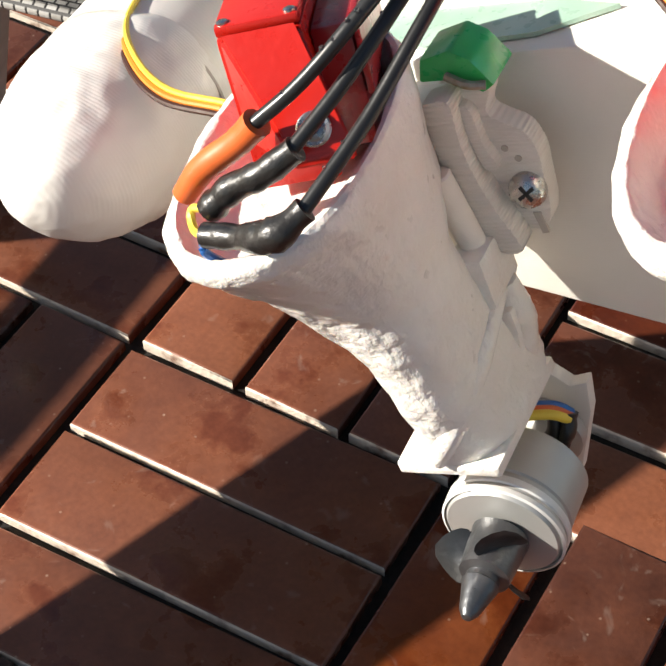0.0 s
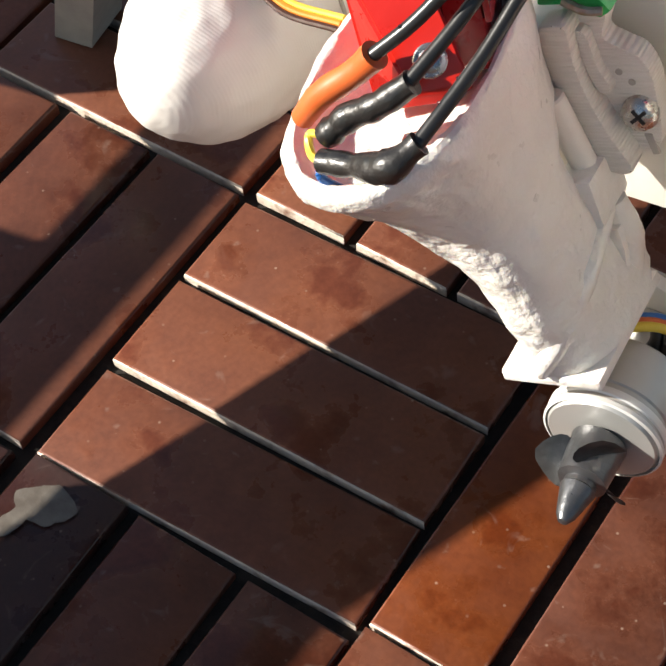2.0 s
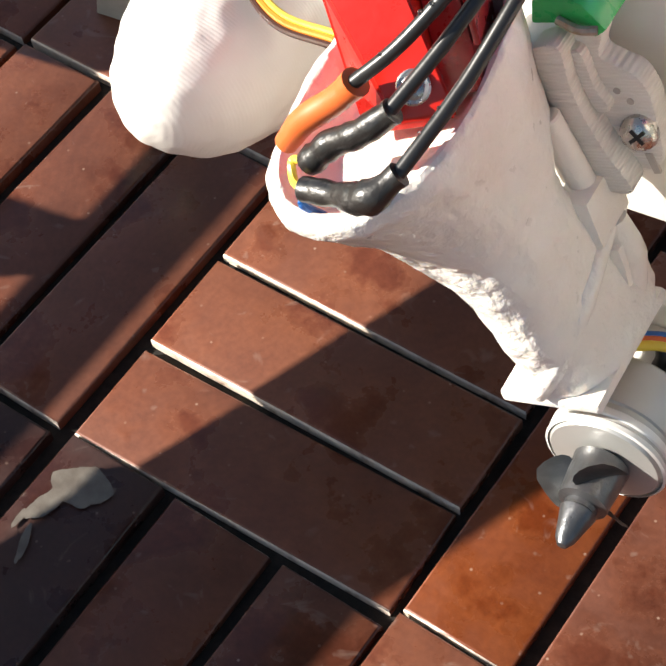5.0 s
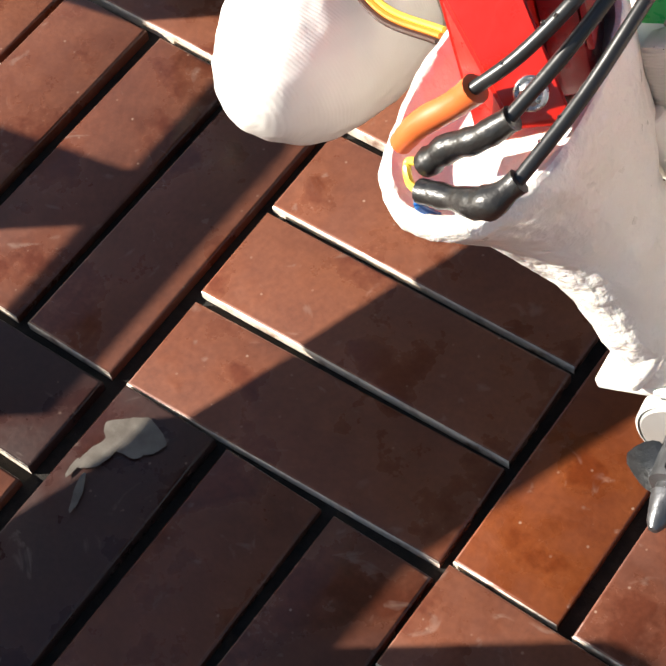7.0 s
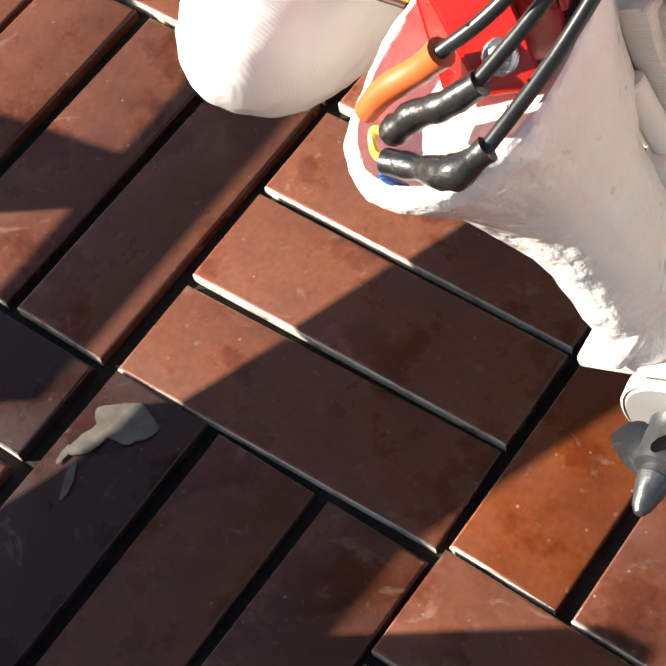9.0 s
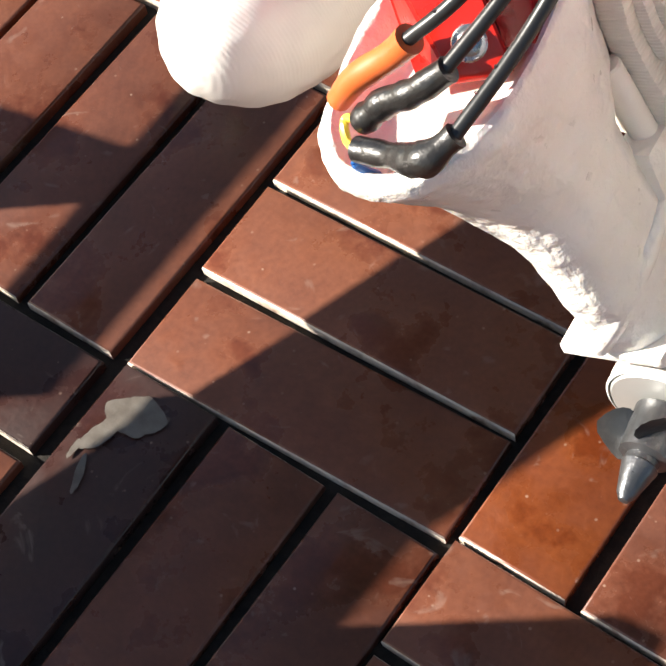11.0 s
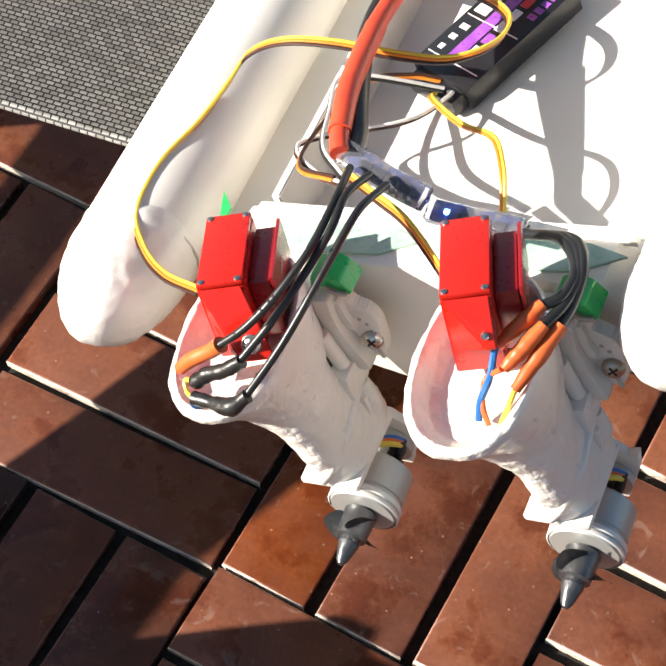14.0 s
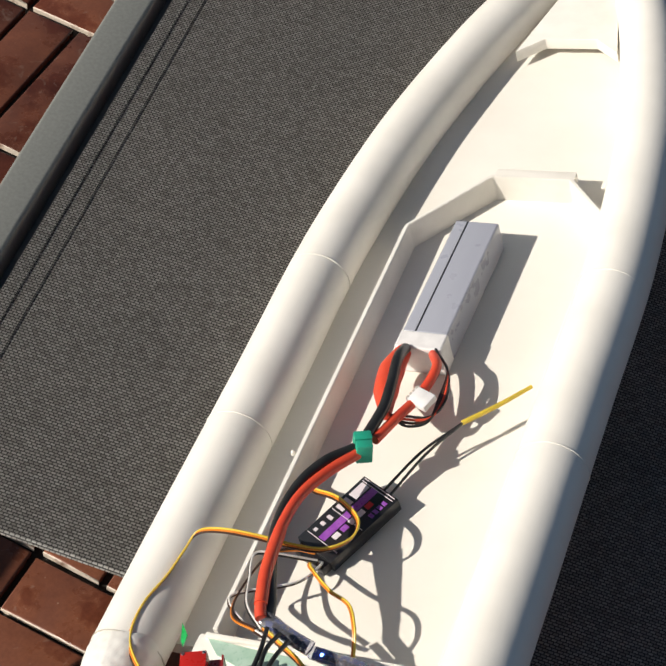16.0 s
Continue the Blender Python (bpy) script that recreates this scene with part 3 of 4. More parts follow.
def servo(x0, label, reach=0.95, low0=0.0035, low1=0.0170, lift=0.0):
    sv = thing("servo", label, "servo", (x0 + 0.026, -0.075, -0.012), group="red steering servos")
    m = Matrix.Translation((x0 + 0.0195, -0.060 + lift, 0.026 + lift)) @ Euler((radians(-4), radians(6), radians(21))).to_matrix().to_4x4()
    case = part("case", box((-0.0092, -0.020, -0.026), (0.0092, 0.020, 0.010), 0.0010, m=m), RED, sv)
    part("top_cover", box((-0.0090, -0.0198, 0.0102), (0.0090, 0.0198, 0.0128), 0.0008, m=m), RED, case)
    part("side_cover", box((0.0094, -0.0150, -0.022), (0.0180, 0.0165, 0.0065), 0.0010, m=m), DARKRED, sv, "darker red gear housing")
    part("rear_tab", box((0.0185, -0.016, -0.010), (0.0200, 0.018, 0.009), 0.0004, m=m), DARKRED, sv)
    wedge = [Vector(p) for p in ((-0.0085, -0.0202, 0.0115), (0.0085, -0.0202, 0.0115), (0.0085, -0.0202, -0.014), (-0.0085, -0.0202, -0.014))]
    ly, lz = -0.0202 - 0.0170 * reach, 0.0115 - 0.0240 * reach
    low = [Vector(p) for p in ((low0, ly, lz), (low1, ly, lz), (low1, ly, lz - 0.003), (low0, ly, lz - 0.003))]
    bm = loft([wedge, low])
    bmesh.ops.transform(bm, matrix=m, verts=bm.verts)
    bmesh.ops.recalc_face_normals(bm, faces=bm.faces)
    bmesh.ops.bevel(bm, geom=bm.edges[:], offset=0.0007, segments=2, affect="EDGES")
    lug = part("mounting_lug", bm, RED, sv)
    k = min(1, (low1 - low0) / 0.012)
    part("lug_screw", lathe([(-0.003, 0.002 * k), (0, 0.0036 * k), (0.0006, 0.0038 * k), (0.0009, 0.0034 * k), (0.0007, 0.0026 * k), (0.0012, 0.0020 * k), (0.0013, 0.0004 * k)], m @ Vector(((low0 + low1) / 2 - 0.0012, -0.0202 - 0.0142 * reach, 0.0115 - 0.0200 * reach + 0.0004)), m.to_3x3() @ Vector((0.0, -0.82, 0.57)), 24), STEEL, lug, "small steel washer screw")
    for sx, sy in ((-0.0072, -0.0180), (0.0072, -0.0180), (-0.0072, 0.0180), (0.0072, 0.0180)):
        part("cover_screw", lathe([(0, 0.0013), (0.0006, 0.0013), (0.0009, 0.0007)], m @ Vector((sx, sy, 0.0126)), m.to_3x3() @ Vector((0, 0, 1)), 14), STEEL, case)
    return sv


servo(0.0, "red plastic steering servo standing in the port outboard cowl")
servo(0.1020, "red plastic steering servo standing in the starboard outboard cowl", 0.60, 0.0040, 0.0088, 0.004)

# green film strips lying on the transom ledge
for x0, lab in ((0.0, "pale green plastic film strip on the transom ledge"), (0.085, "pale green plastic film strip beside the starboard tube")):
    st = thing("green_strip", lab, "plastic strip", (x0 + 0.03, -0.015, -0.002), group="green strips on the transom")
    bm = prism([(x0 - 0.004, -0.004), (x0 + 0.030, -0.007), (x0 + 0.060, -0.008), (x0 + 0.076, -0.013), (x0 + 0.058, -0.022), (x0 + 0.030, -0.024), (x0 + 0.008, -0.016)], -0.0026, -0.0014)
    part("film", bm, GREENPALE, st)
spike = thing("green_tab", "bright green plastic tab beside the port tube", "plastic tab", (-0.02, -0.006, -0.002))
part("tab", prism([(-0.0265, 0.003), (-0.0185, -0.006), (-0.0180, -0.016), (-0.0215, -0.011)], 0.0, 0.0012), GREEN, spike)

# ---- battery, plug, receiver ----
bat = thing("battery", "grey shrink-wrapped lithium battery pack lying on the boat deck", "battery", (0.06, 0.365, DECK))
bm_m = Matrix.Translation((0.0605, 0.3655, DECK + 0.0005)) @ Matrix.Rotation(radians(-1.5), 4, "Z")
pack = part("pack", box((-0.0195, -0.060, 0.0), (0.0195, 0.077, 0.029), 0.0022, 3, bm_m), PACK, bat)
# shade of the groove between the cells, drawn as a raised black strip
part("cell_groove", box((-0.0088, -0.059, 0.0288), (-0.0076, 0.0755, 0.0294), 0.0002, m=bm_m), BLACK, pack)
part("film_edge", box((-0.0200, -0.056, 0.0255), (-0.0192, 0.072, 0.0268), 0.0002, m=bm_m), PINK, pack)
part("tape", box((-0.0202, -0.0785, 0.001), (0.0202, -0.0595, 0.0298), 0.002, 3, bm_m), TAPE, bat, "white tape wrap at the cable end")
part("cable_flap", sweep([(0.046, 0.292, -0.002), (0.044, 0.265, 0.000), (0.050, 0.236, 0.006), (0.062, 0.205, 0.014)], [0.006, 0.0105, 0.010, 0.0045], 14), REDWIRE, bat, "thick red silicone battery cable")
part("cable_black", sweep([(0.049, 0.286, 0.004), (0.054, 0.262, 0.018), (0.060, 0.230, 0.022), (0.062, 0.205, 0.022), (0.058, 0.176, 0.021)], 0.0044, 14), BLACK, bat)
part("cable_red", sweep([(0.072, 0.286, 0.0), (0.084, 0.262, 0.010), (0.080, 0.232, 0.010), (0.072, 0.205, 0.014), (0.064, 0.176, 0.018)], 0.0040, 14), REDWIRE, bat)
for k in range(4):
    part("balance_wire", sweep([(0.074, 0.288, 0.004 - k * 0.002), (0.092, 0.264, 0.006), (0.099 - k * 0.002, 0.236, 0.004), (0.092, 0.217 - k * 0.0018, 0.004), (0.076, 0.210 - k * 0.0016, 0.010 - k * 0.002), (0.066, 0.206, 0.014)], 0.0011, 8), (BLACK, REDWIRE, BROWN, BLACK)[k], bat)
m = Matrix.Translation((0.084, 0.226, 0.013)) @ Euler((radians(6), 0, radians(-24))).to_matrix().to_4x4()
bp_ = part("balance_plug", box((-0.0095, -0.0072, -0.003), (0.0095, 0.0072, 0.003), 0.0008, m=m), TAPE, bat, "white four-pin balance plug")
# pin openings are darker blocks, their inner shade put into the colour
for k in range(4):
    part("pin_slot", box((-0.0098, -0.0058 + k * 0.0034, 0.0006), (-0.0080, -0.0036 + k * 0.0034, 0.0033), 0, m=m), SEAM_RECESS, bp_)
m = Matrix.Translation((0.0595, 0.165, 0.021)) @ Euler((radians(0), radians(15), radians(28))).to_matrix().to_4x4()
plug = thing("power_plug", "teal green moulded battery plug joining the power cables", "plug", (0.0595, 0.165, 0.013))
part("socket_half", box((-0.0062, -0.0080, -0.0085), (0.0062, 0.0000, 0.0085), 0.0012, m=m), TEAL, plug)
part("plug_half", box((-0.0067, 0.0004, -0.0090), (0.0067, 0.0092, 0.0090), 0.0012, m=m), TEAL, plug)

power = thing("power_cable", "red and black silicone power cable arching over the stern", "cable", (0.05, 0.08, 0.0))
main = [(0.056, 0.160, 0.020), (0.042, 0.134, 0.026), (0.033, 0.104, 0.032), (0.0335, 0.066, 0.038), (0.040, 0.028, 0.043), (0.048, 0.000, 0.044), (0.052, -0.010, 0.043)]
part("red_lead", sweep(main, 0.0042, 16, offset=(0.0015, -0.001, 0.001)), REDWIRE, power)
part("black_lead", sweep([(0.054, 0.163, 0.022), (0.038, 0.141, 0.028), (0.0275, 0.110, 0.031), (0.029, 0.070, 0.034), (0.0425, 0.030, 0.038), (0.0535, 0.004, 0.040), (0.057, -0.010, 0.041)], 0.0042, 16), BLACK, power)
part("red_sleeve", sweep([(0.0355, 0.066, 0.0392), (0.042, 0.027, 0.0445), (0.0495, -0.001, 0.0455)], 0.0047, 16), REDWIRE, power)

rx = thing("receiver", "black radio receiver with purple label lying on the deck", "radio receiver", (0.055, 0.125, DECK))
RXM = Matrix.Translation((0.0555, 0.1235, DECK + 0.004)) @ Euler((radians(3), radians(2), radians(-27.5))).to_matrix().to_4x4()
case = part("case", box((-0.0188, -0.0360, 0.0), (0.0188, 0.0345, 0.0120), 0.0011, m=RXM), CASE, rx)
part("connector_end", box((-0.0150, -0.0440, 0.0012), (0.0165, -0.0355, 0.0098), 0.0012, m=RXM), CASE, case)
T0 = 0.0122
for lo, hi, mt in (((-0.0155, 0.0010), (-0.0075, 0.0120), LABELW), ((-0.0155, 0.0150), (-0.0075, 0.0290), LABELW), ((-0.0055, -0.0260), (0.0010, 0.0300), PURPLE)):
    part("label_panel", box((*lo, T0 - 0.0003), (*hi, T0 + 0.0002), 0, m=RXM), mt, case)
for y in (0.0325, 0.0300, -0.0020, -0.0275):
    part("label_line", box((-0.0165, y, T0 - 0.0003), (0.0165, y + 0.0005, T0 + 0.00025), 0, m=RXM), LABELW, case)
for k in range(5):
    part("label_bar", box((0.0022, -0.020 + k * 0.0085, T0 - 0.0003), (0.0070, -0.0140 + k * 0.0085, T0 + 0.0002), 0, m=RXM), (LABELW, PURPLE, LABELW, LABELW, LABELR)[k], case)
for k in range(4):
    part("label_bar", box((0.0105, 0.010 + k * 0.0045, T0 - 0.0003), (0.0150, 0.0130 + k * 0.0045, T0 + 0.0002), 0, m=RXM), PURPLE, case)
for k in range(3):
    part("label_bar", box((-0.0140, -0.0240 + k * 0.007, T0 - 0.0003), (-0.0110 + 0.001 * k, -0.0210 + k * 0.007, T0 + 0.0002), 0, m=RXM), LABELW, case)
for dx in (0.0, 0.0065):
    part("antenna", sweep([(0.070 + dx, 0.153 - dx * 0.5, DECK + 0.011), (0.092 + dx * 0.6, 0.190 - dx * 0.3, -0.006), (0.119, 0.217, 0.002)], 0.0011, 8), BLACK, rx)
part("antenna_sleeve", sweep([(0.118, 0.216, 0.002), (0.139, 0.239, 0.0), (0.157, 0.267, -0.006)], [0.0021, 0.0019, 0.0016], 10), YELLOW, rx, "yellow sleeve on the antenna tip")

# ---- leads ----


def ribbon(name, label, pts, mats, r=0.00086, side=(0.4, 0.7, 0.5)):
    th = thing(name, label, "wire", pts[len(pts) // 2])
    s = Vector(side).normalized() * r * 1.85
    for k, mt in enumerate(mats):
        part("strand", sweep(pts, r, 8, 7, offset=s * (k - (len(mats) - 1) / 2)), mt, th)
    return th


ribbon("servo_lead", "yellow, orange and brown servo lead looping over the port tube",
       [(0.012, 0.152, -0.016), (0.020, 0.145, -0.012), (0.046, 0.131, 0.0), (0.072, 0.108, 0.008), (0.075, 0.087, 0.012), (0.061, 0.072, 0.016), (0.041, 0.067, 0.022), (0.014, 0.065, 0.030), (-0.014, 0.066, 0.030),
        (-0.038, 0.069, 0.019), (-0.0448, 0.055, 0.0135), (-0.0485, 0.031, 0.0132), (-0.0545, 0.003, 0.0150), (-0.0525, -0.024, 0.0143), (-0.0410, -0.041, 0.012), (-0.0270, -0.051, 0.008), (-0.008, -0.056, 0.006)],
       (BROWN, ORWIRE, YELLOW))
ribbon("servo_lead", "yellow and orange servo lead bending down to the transom",
       [(0.040, 0.082, -0.014), (0.043, 0.074, -0.010), (0.069, 0.050, 0.0), (0.092, 0.034, 0.010), (0.102, 0.018, 0.010), (0.105, 0.006, 0.004), (0.106, -0.002, -0.001)], (ORWIRE, YELLOW), side=(0.8, 0.4, 0.3))
ribbon("servo_lead", "yellow, orange and black servo lead to the starboard servo",
       [(0.052, -0.012, 0.034), (0.070, -0.022, 0.032), (0.084, -0.029, 0.027), (0.098, -0.040, 0.016), (0.106, -0.047, 0.008)], (BROWN, ORWIRE, YELLOW), side=(0.3, 0.5, 0.8))
ribbon("signal_lead", "brown and white signal wires curving beside the coaming",
       [(0.046, 0.082, -0.014), (0.049, 0.078, -0.012), (0.040, 0.054, -0.004), (0.008, 0.032, 0.006), (0.006, 0.020, 0.010), (0.029, -0.001, 0.020), (0.053, -0.016, 0.031)], (BROWN, WHITEW))
ribbon("signal_lead", "white and black signal wires behind the power cable",
       [(0.046, 0.080, -0.010), (0.022, 0.068, 0.008), (0.009, 0.062, 0.012), (0.016, 0.038, 0.016), (0.026, 0.013, 0.021), (0.050, -0.012, 0.032)], (BLACK, WHITEW))
ribbon("signal_lead", "orange and yellow lead from the receiver socket",
       [(0.040, 0.090, -0.014), (0.028, 0.086, -0.008), (0.014, 0.070, 0.002), (0.010, 0.030, 0.010), (0.018, 0.004, 0.018), (0.044, -0.010, 0.028)], (ORWIRE, BROWN))

MOTOR1 = (
    [(0.060, -0.017, 0.043), (0.066, -0.040, 0.050), (0.0645, -0.063, 0.048), (0.055, -0.081, 0.041), (0.043, -0.091, 0.033), (0.031, -0.0965, 0.027)],
    [(0.070, -0.020, 0.043), (0.0695, -0.037, 0.050), (0.069, -0.054, 0.048), (0.061, -0.073, 0.040), (0.050, -0.087, 0.030), (0.038, -0.101, 0.021)],
    [(0.077, -0.022, 0.040), (0.076, -0.040, 0.047), (0.073, -0.054, 0.045), (0.0655, -0.075, 0.036), (0.055, -0.092, 0.024), (0.043, -0.110, 0.0135)],
)
mw = thing("motor_wires", "three black motor wires arching into the port outboard cowl", "wires", (0.04, -0.1, 0.012))
for pts in MOTOR1:
    part("lead", sweep(pts, 0.0016, 12), BLACK, mw)
part("orange_sleeve", sweep([(0.0325, -0.0958, 0.0275), (0.026, -0.0968, 0.0235), (0.0165, -0.0985, 0.019), (0.009, -0.0990, 0.013)], [0.0032, 0.0030, 0.0032, 0.0026], 14, wobble=0.15), ORANGE, mw, "orange heat-shrink sleeve")
part("black_sleeve", sweep([(0.041, -0.0985, 0.0225), (0.033, -0.1015, 0.019), (0.025, -0.1025, 0.0165), (0.018, -0.1045, 0.0125)], [0.0027, 0.0029, 0.0033, 0.0029], 14, wobble=0.2), SHRINKB, mw, "lumpy black heat-shrink sleeve")
part("black_sleeve", sweep([(0.045, -0.1085, 0.0150), (0.0385, -0.1125, 0.0120), (0.029, -0.1110, 0.0105), (0.0195, -0.1100, 0.0105)], [0.0028, 0.0036, 0.0029, 0.0027], 14, wobble=0.2), SHRINKB, mw, "lumpy black heat-shrink sleeve")
part("yellow_end", sweep([(0.0175, -0.1040, 0.013), (0.0135, -0.1040, 0.0125), (0.0150, -0.1075, 0.0100), (0.0185, -0.1095, 0.0100)], 0.0010, 8), YELLOW, mw)
part("blue_end", sweep([(0.0195, -0.1100, 0.0100), (0.0185, -0.1115, 0.0075), (0.0200, -0.1090, 0.0020)], 0.0010, 8), BLUE, mw)

rng_drop = random.Random(11)
for pts in MOTOR1:
    line = smooth_path(pts, 8)
    for k in range(7):
        q = line[rng_drop.randrange(10, len(line) - 2)] + Vector((rng_drop.uniform(-0.0012, 0.0004), -0.0008, 0.0013))
        bead = bmesh.new()
        bmesh.ops.create_icosphere(bead, subdivisions=2, radius=rng_drop.uniform(0.0003, 0.0007), matrix=Matrix.Translation(q))
        part("water_drop", bead, WATER, mw, "clear water drop")

mw2 = thing("motor_wires", "three black motor wires with orange sleeves at the starboard cowl", "wires", (0.14, -0.075, 0.012))
for k, (a, b) in enumerate((((0.1490, -0.062, 0.026), (0.1370, -0.077, 0.021)), ((0.1515, -0.069, 0.023), (0.1410, -0.084, 0.017)), ((0.1555, -0.066, 0.019), (0.1450, -0.088, 0.011)))):
    a, b = Vector(a), Vector(b)
    part("lead", sweep([(0.1260 + 0.002 * k, -0.018, 0.013), (0.1440 + 0.003 * k, -0.026, 0.021), (0.1555 + 0.0015 * k, -0.041, 0.024), (0.1555 + 0.0015 * k, -0.055, 0.025 - 0.002 * k), tuple(a)], 0.0021, 12), BLACK, mw2)
    part("orange_sleeve", sweep([tuple(a + (a - b) * 0.1), tuple((a * 2 + b) / 3), tuple((a + b * 2) / 3), tuple(b)], [0.0026, 0.0031, 0.0029, 0.0020], 12, wobble=0.15), ORANGE, mw2, "orange heat-shrink sleeve")
part("blue_end", sweep([(0.1370, -0.0765, 0.022), (0.1360, -0.080, 0.0185), (0.1350, -0.086, 0.013), (0.1320, -0.092, 0.007), (0.1310, -0.096, 0.001)], 0.0014, 8), BLUE, mw2)
part("red_end", sweep([(0.1400, -0.084, 0.017), (0.1330, -0.086, 0.012), (0.1330, -0.093, 0.006), (0.1350, -0.097, 0.0)], 0.0011, 8), ORANGE, mw2)
part("yellow_end", sweep([(0.1450, -0.088, 0.011), (0.1430, -0.092, 0.007), (0.1400, -0.097, 0.001)], 0.0011, 8), YELLOW, mw2)

for x0, lab in ((0.0038, "blue, red and yellow phase wires at the port motor"), (0.1053, "red and yellow phase wires at the starboard motor")):
    pw = thing("phase_wires", lab, "wires", (x0 + 0.035, -0.05, -0.1), group="phase wires at the motors")
    for k, mt in enumerate((BLUE, ORANGE, YELLOW)):
        part("strand", sweep([(x0 + 0.0240, -0.055 - 0.0016 * k, -0.0945), (x0 + 0.032, -0.0525 - 0.0018 * k, -0.0925), (x0 + 0.0405, -0.0490 - 0.0016 * k, -0.0945), (x0 + 0.0440, -0.0475 - 0.001 * k, -0.0985)], 0.0014, 10), mt, pw)
    for k in range(2):
        part("black_sleeve", sweep([(x0 + 0.0440 - 0.004 * k, -0.0480, -0.0975), (x0 + 0.0430 - 0.004 * k, -0.0505, -0.1020), (x0 + 0.0400 - 0.004 * k, -0.0520, -0.1070)], 0.0021, 10, wobble=0.2), SHRINKB, pw)


def speed_controller(name_label, lo, hi, normal, length, width):
    """A small board in crinkled clear film, soldered at the ends."""
    a, b = Vector(lo), Vector(hi)
    th = thing("speed_controller", name_label, "circuit board", tuple((a + b) / 2), group="speed controllers over the transom")
    x = (b - a).normalized()
    z = Vector(normal)
    z = (z - x * z.dot(x)).normalized()
    y = z.cross(x)
    m = Matrix.Translation((a + b) / 2) @ Matrix((x, y, z)).transposed().to_4x4()
    h = (b - a).length / 2
    brd = part("board", box((-h, -width / 2, -0.0010), (h, width / 2, 0.0010), 0.0002, m=m), BOARD, th)
    for k in range(4):
        part("chip", box((-h * 0.6 + k * h * 0.36, -width * 0.3, 0.0010), (-h * 0.6 + k * h * 0.36 + 0.005, width * 0.1, 0.0026), 0.0002, m=m), CASE, brd)
    for k in range(5):
        part("solder_joint", lathe([(0, 0.0016), (0.001, 0.0014), (0.0019, 0.0004)], m @ Vector((h * 0.35 + k * 0.0026, -width * 0.42, 0.001)), m.to_3x3() @ Vector((0, -0.5, 1)), 8), SOLDER, brd)
    film = box((-h - 0.003, -width / 2 - 0.0008, -0.0022), (h + 0.003, width / 2 + 0.0008, 0.0034), 0.0012, m=m)
    bmesh.ops.subdivide_edges(film, edges=film.edges[:], cuts=3, use_grid_fill=True)
    roughen(film, 0.0010, 260)
    f = part("clear_film", film, CLEAR, th, "crinkled clear shrink film")
    f.visible_shadow = False
    return m


speed_controller("dark speed controller board in crinkled clear film over the transom", (0.055, -0.009, 0.041), (0.086, -0.0175, 0.0290), (0.2, -0.35, 0.9), 0.036, 0.0085)
ESCM = speed_controller("blue speed controller board in clear film with a lit indicator", (0.086, -0.013, 0.016), (0.122, -0.017, 0.013), (0.1, -0.3, 0.95), 0.038, 0.0085)
led = bpy.data.materials.new("blue_indicator")
led.use_nodes = True
led.node_tree.nodes["Principled BSDF"].inputs["Emission Color"].default_value = (0.10, 0.25, 1.0, 1)
led.node_tree.nodes["Principled BSDF"].inputs["Emission Strength"].default_value = 12
ind = thing("indicator_light", "tiny blue lit indicator on the controller board", "indicator light", (0.092, -0.0135, 0.018))
part("lens", box((-0.0125, -0.0010, 0.0010), (-0.0105, 0.0010, 0.0038), 0.0004, m=ESCM), led, ind)

# ---- the lounger ----
LM = pose(0.0, 0.20, 0.0, 0, 0, 8.6)
TOP = 0.4975
lounger = thing("garden_lounger", "grey aluminium garden lounger with woven dark grey mesh seat", "lounger", (0.25, 0.4, 0), LM)
bm = bmesh.new()
X0, X1, Y0, Y1 = 0.0050, 0.66, -0.195, 1.70
nx, ny = 44, 90
grid = [[bm.verts.new((X0 + (X1 - X0) * i / nx, Y0 + (Y1 - Y0) * j / ny, TOP - 0.002 * math.sin(math.pi * i / nx) * min(1, j / 10))) for i in range(nx + 1)] for j in range(ny + 1)]
for a, b in zip(grid, grid[1:]):
    for i in range(nx):
        bm.faces.new((a[i], a[i + 1], b[i + 1], b[i]))
bmesh.ops.solidify(bm, geom=bm.faces[:], thickness=0.0014)
seat = part("mesh_seat", bm, FABRIC, lounger, "dark grey woven plastic mesh")
part("hem", sweep([(X0, Y0, TOP - 0.003), ((X0 + X1) / 2, Y0, TOP - 0.003), (X1, Y0, TOP - 0.003)], 0.0026, 10), FABRIC, seat)
for sx in (0.0140, 0.0290):
    bm = bmesh.new()
    for k in range(150):
        y = Y0 + 0.01 + k * 0.0088
        bmesh.ops.create_cube(bm, size=1, matrix=Matrix.Translation((X0 + sx, y, TOP + 0.0005)) @ Matrix.Diagonal((0.00045, 0.0080, 0.0008, 1)))
    part("stitching", bm, THREAD, seat, "dark stitched seam", smooth=False, kind="stuff")
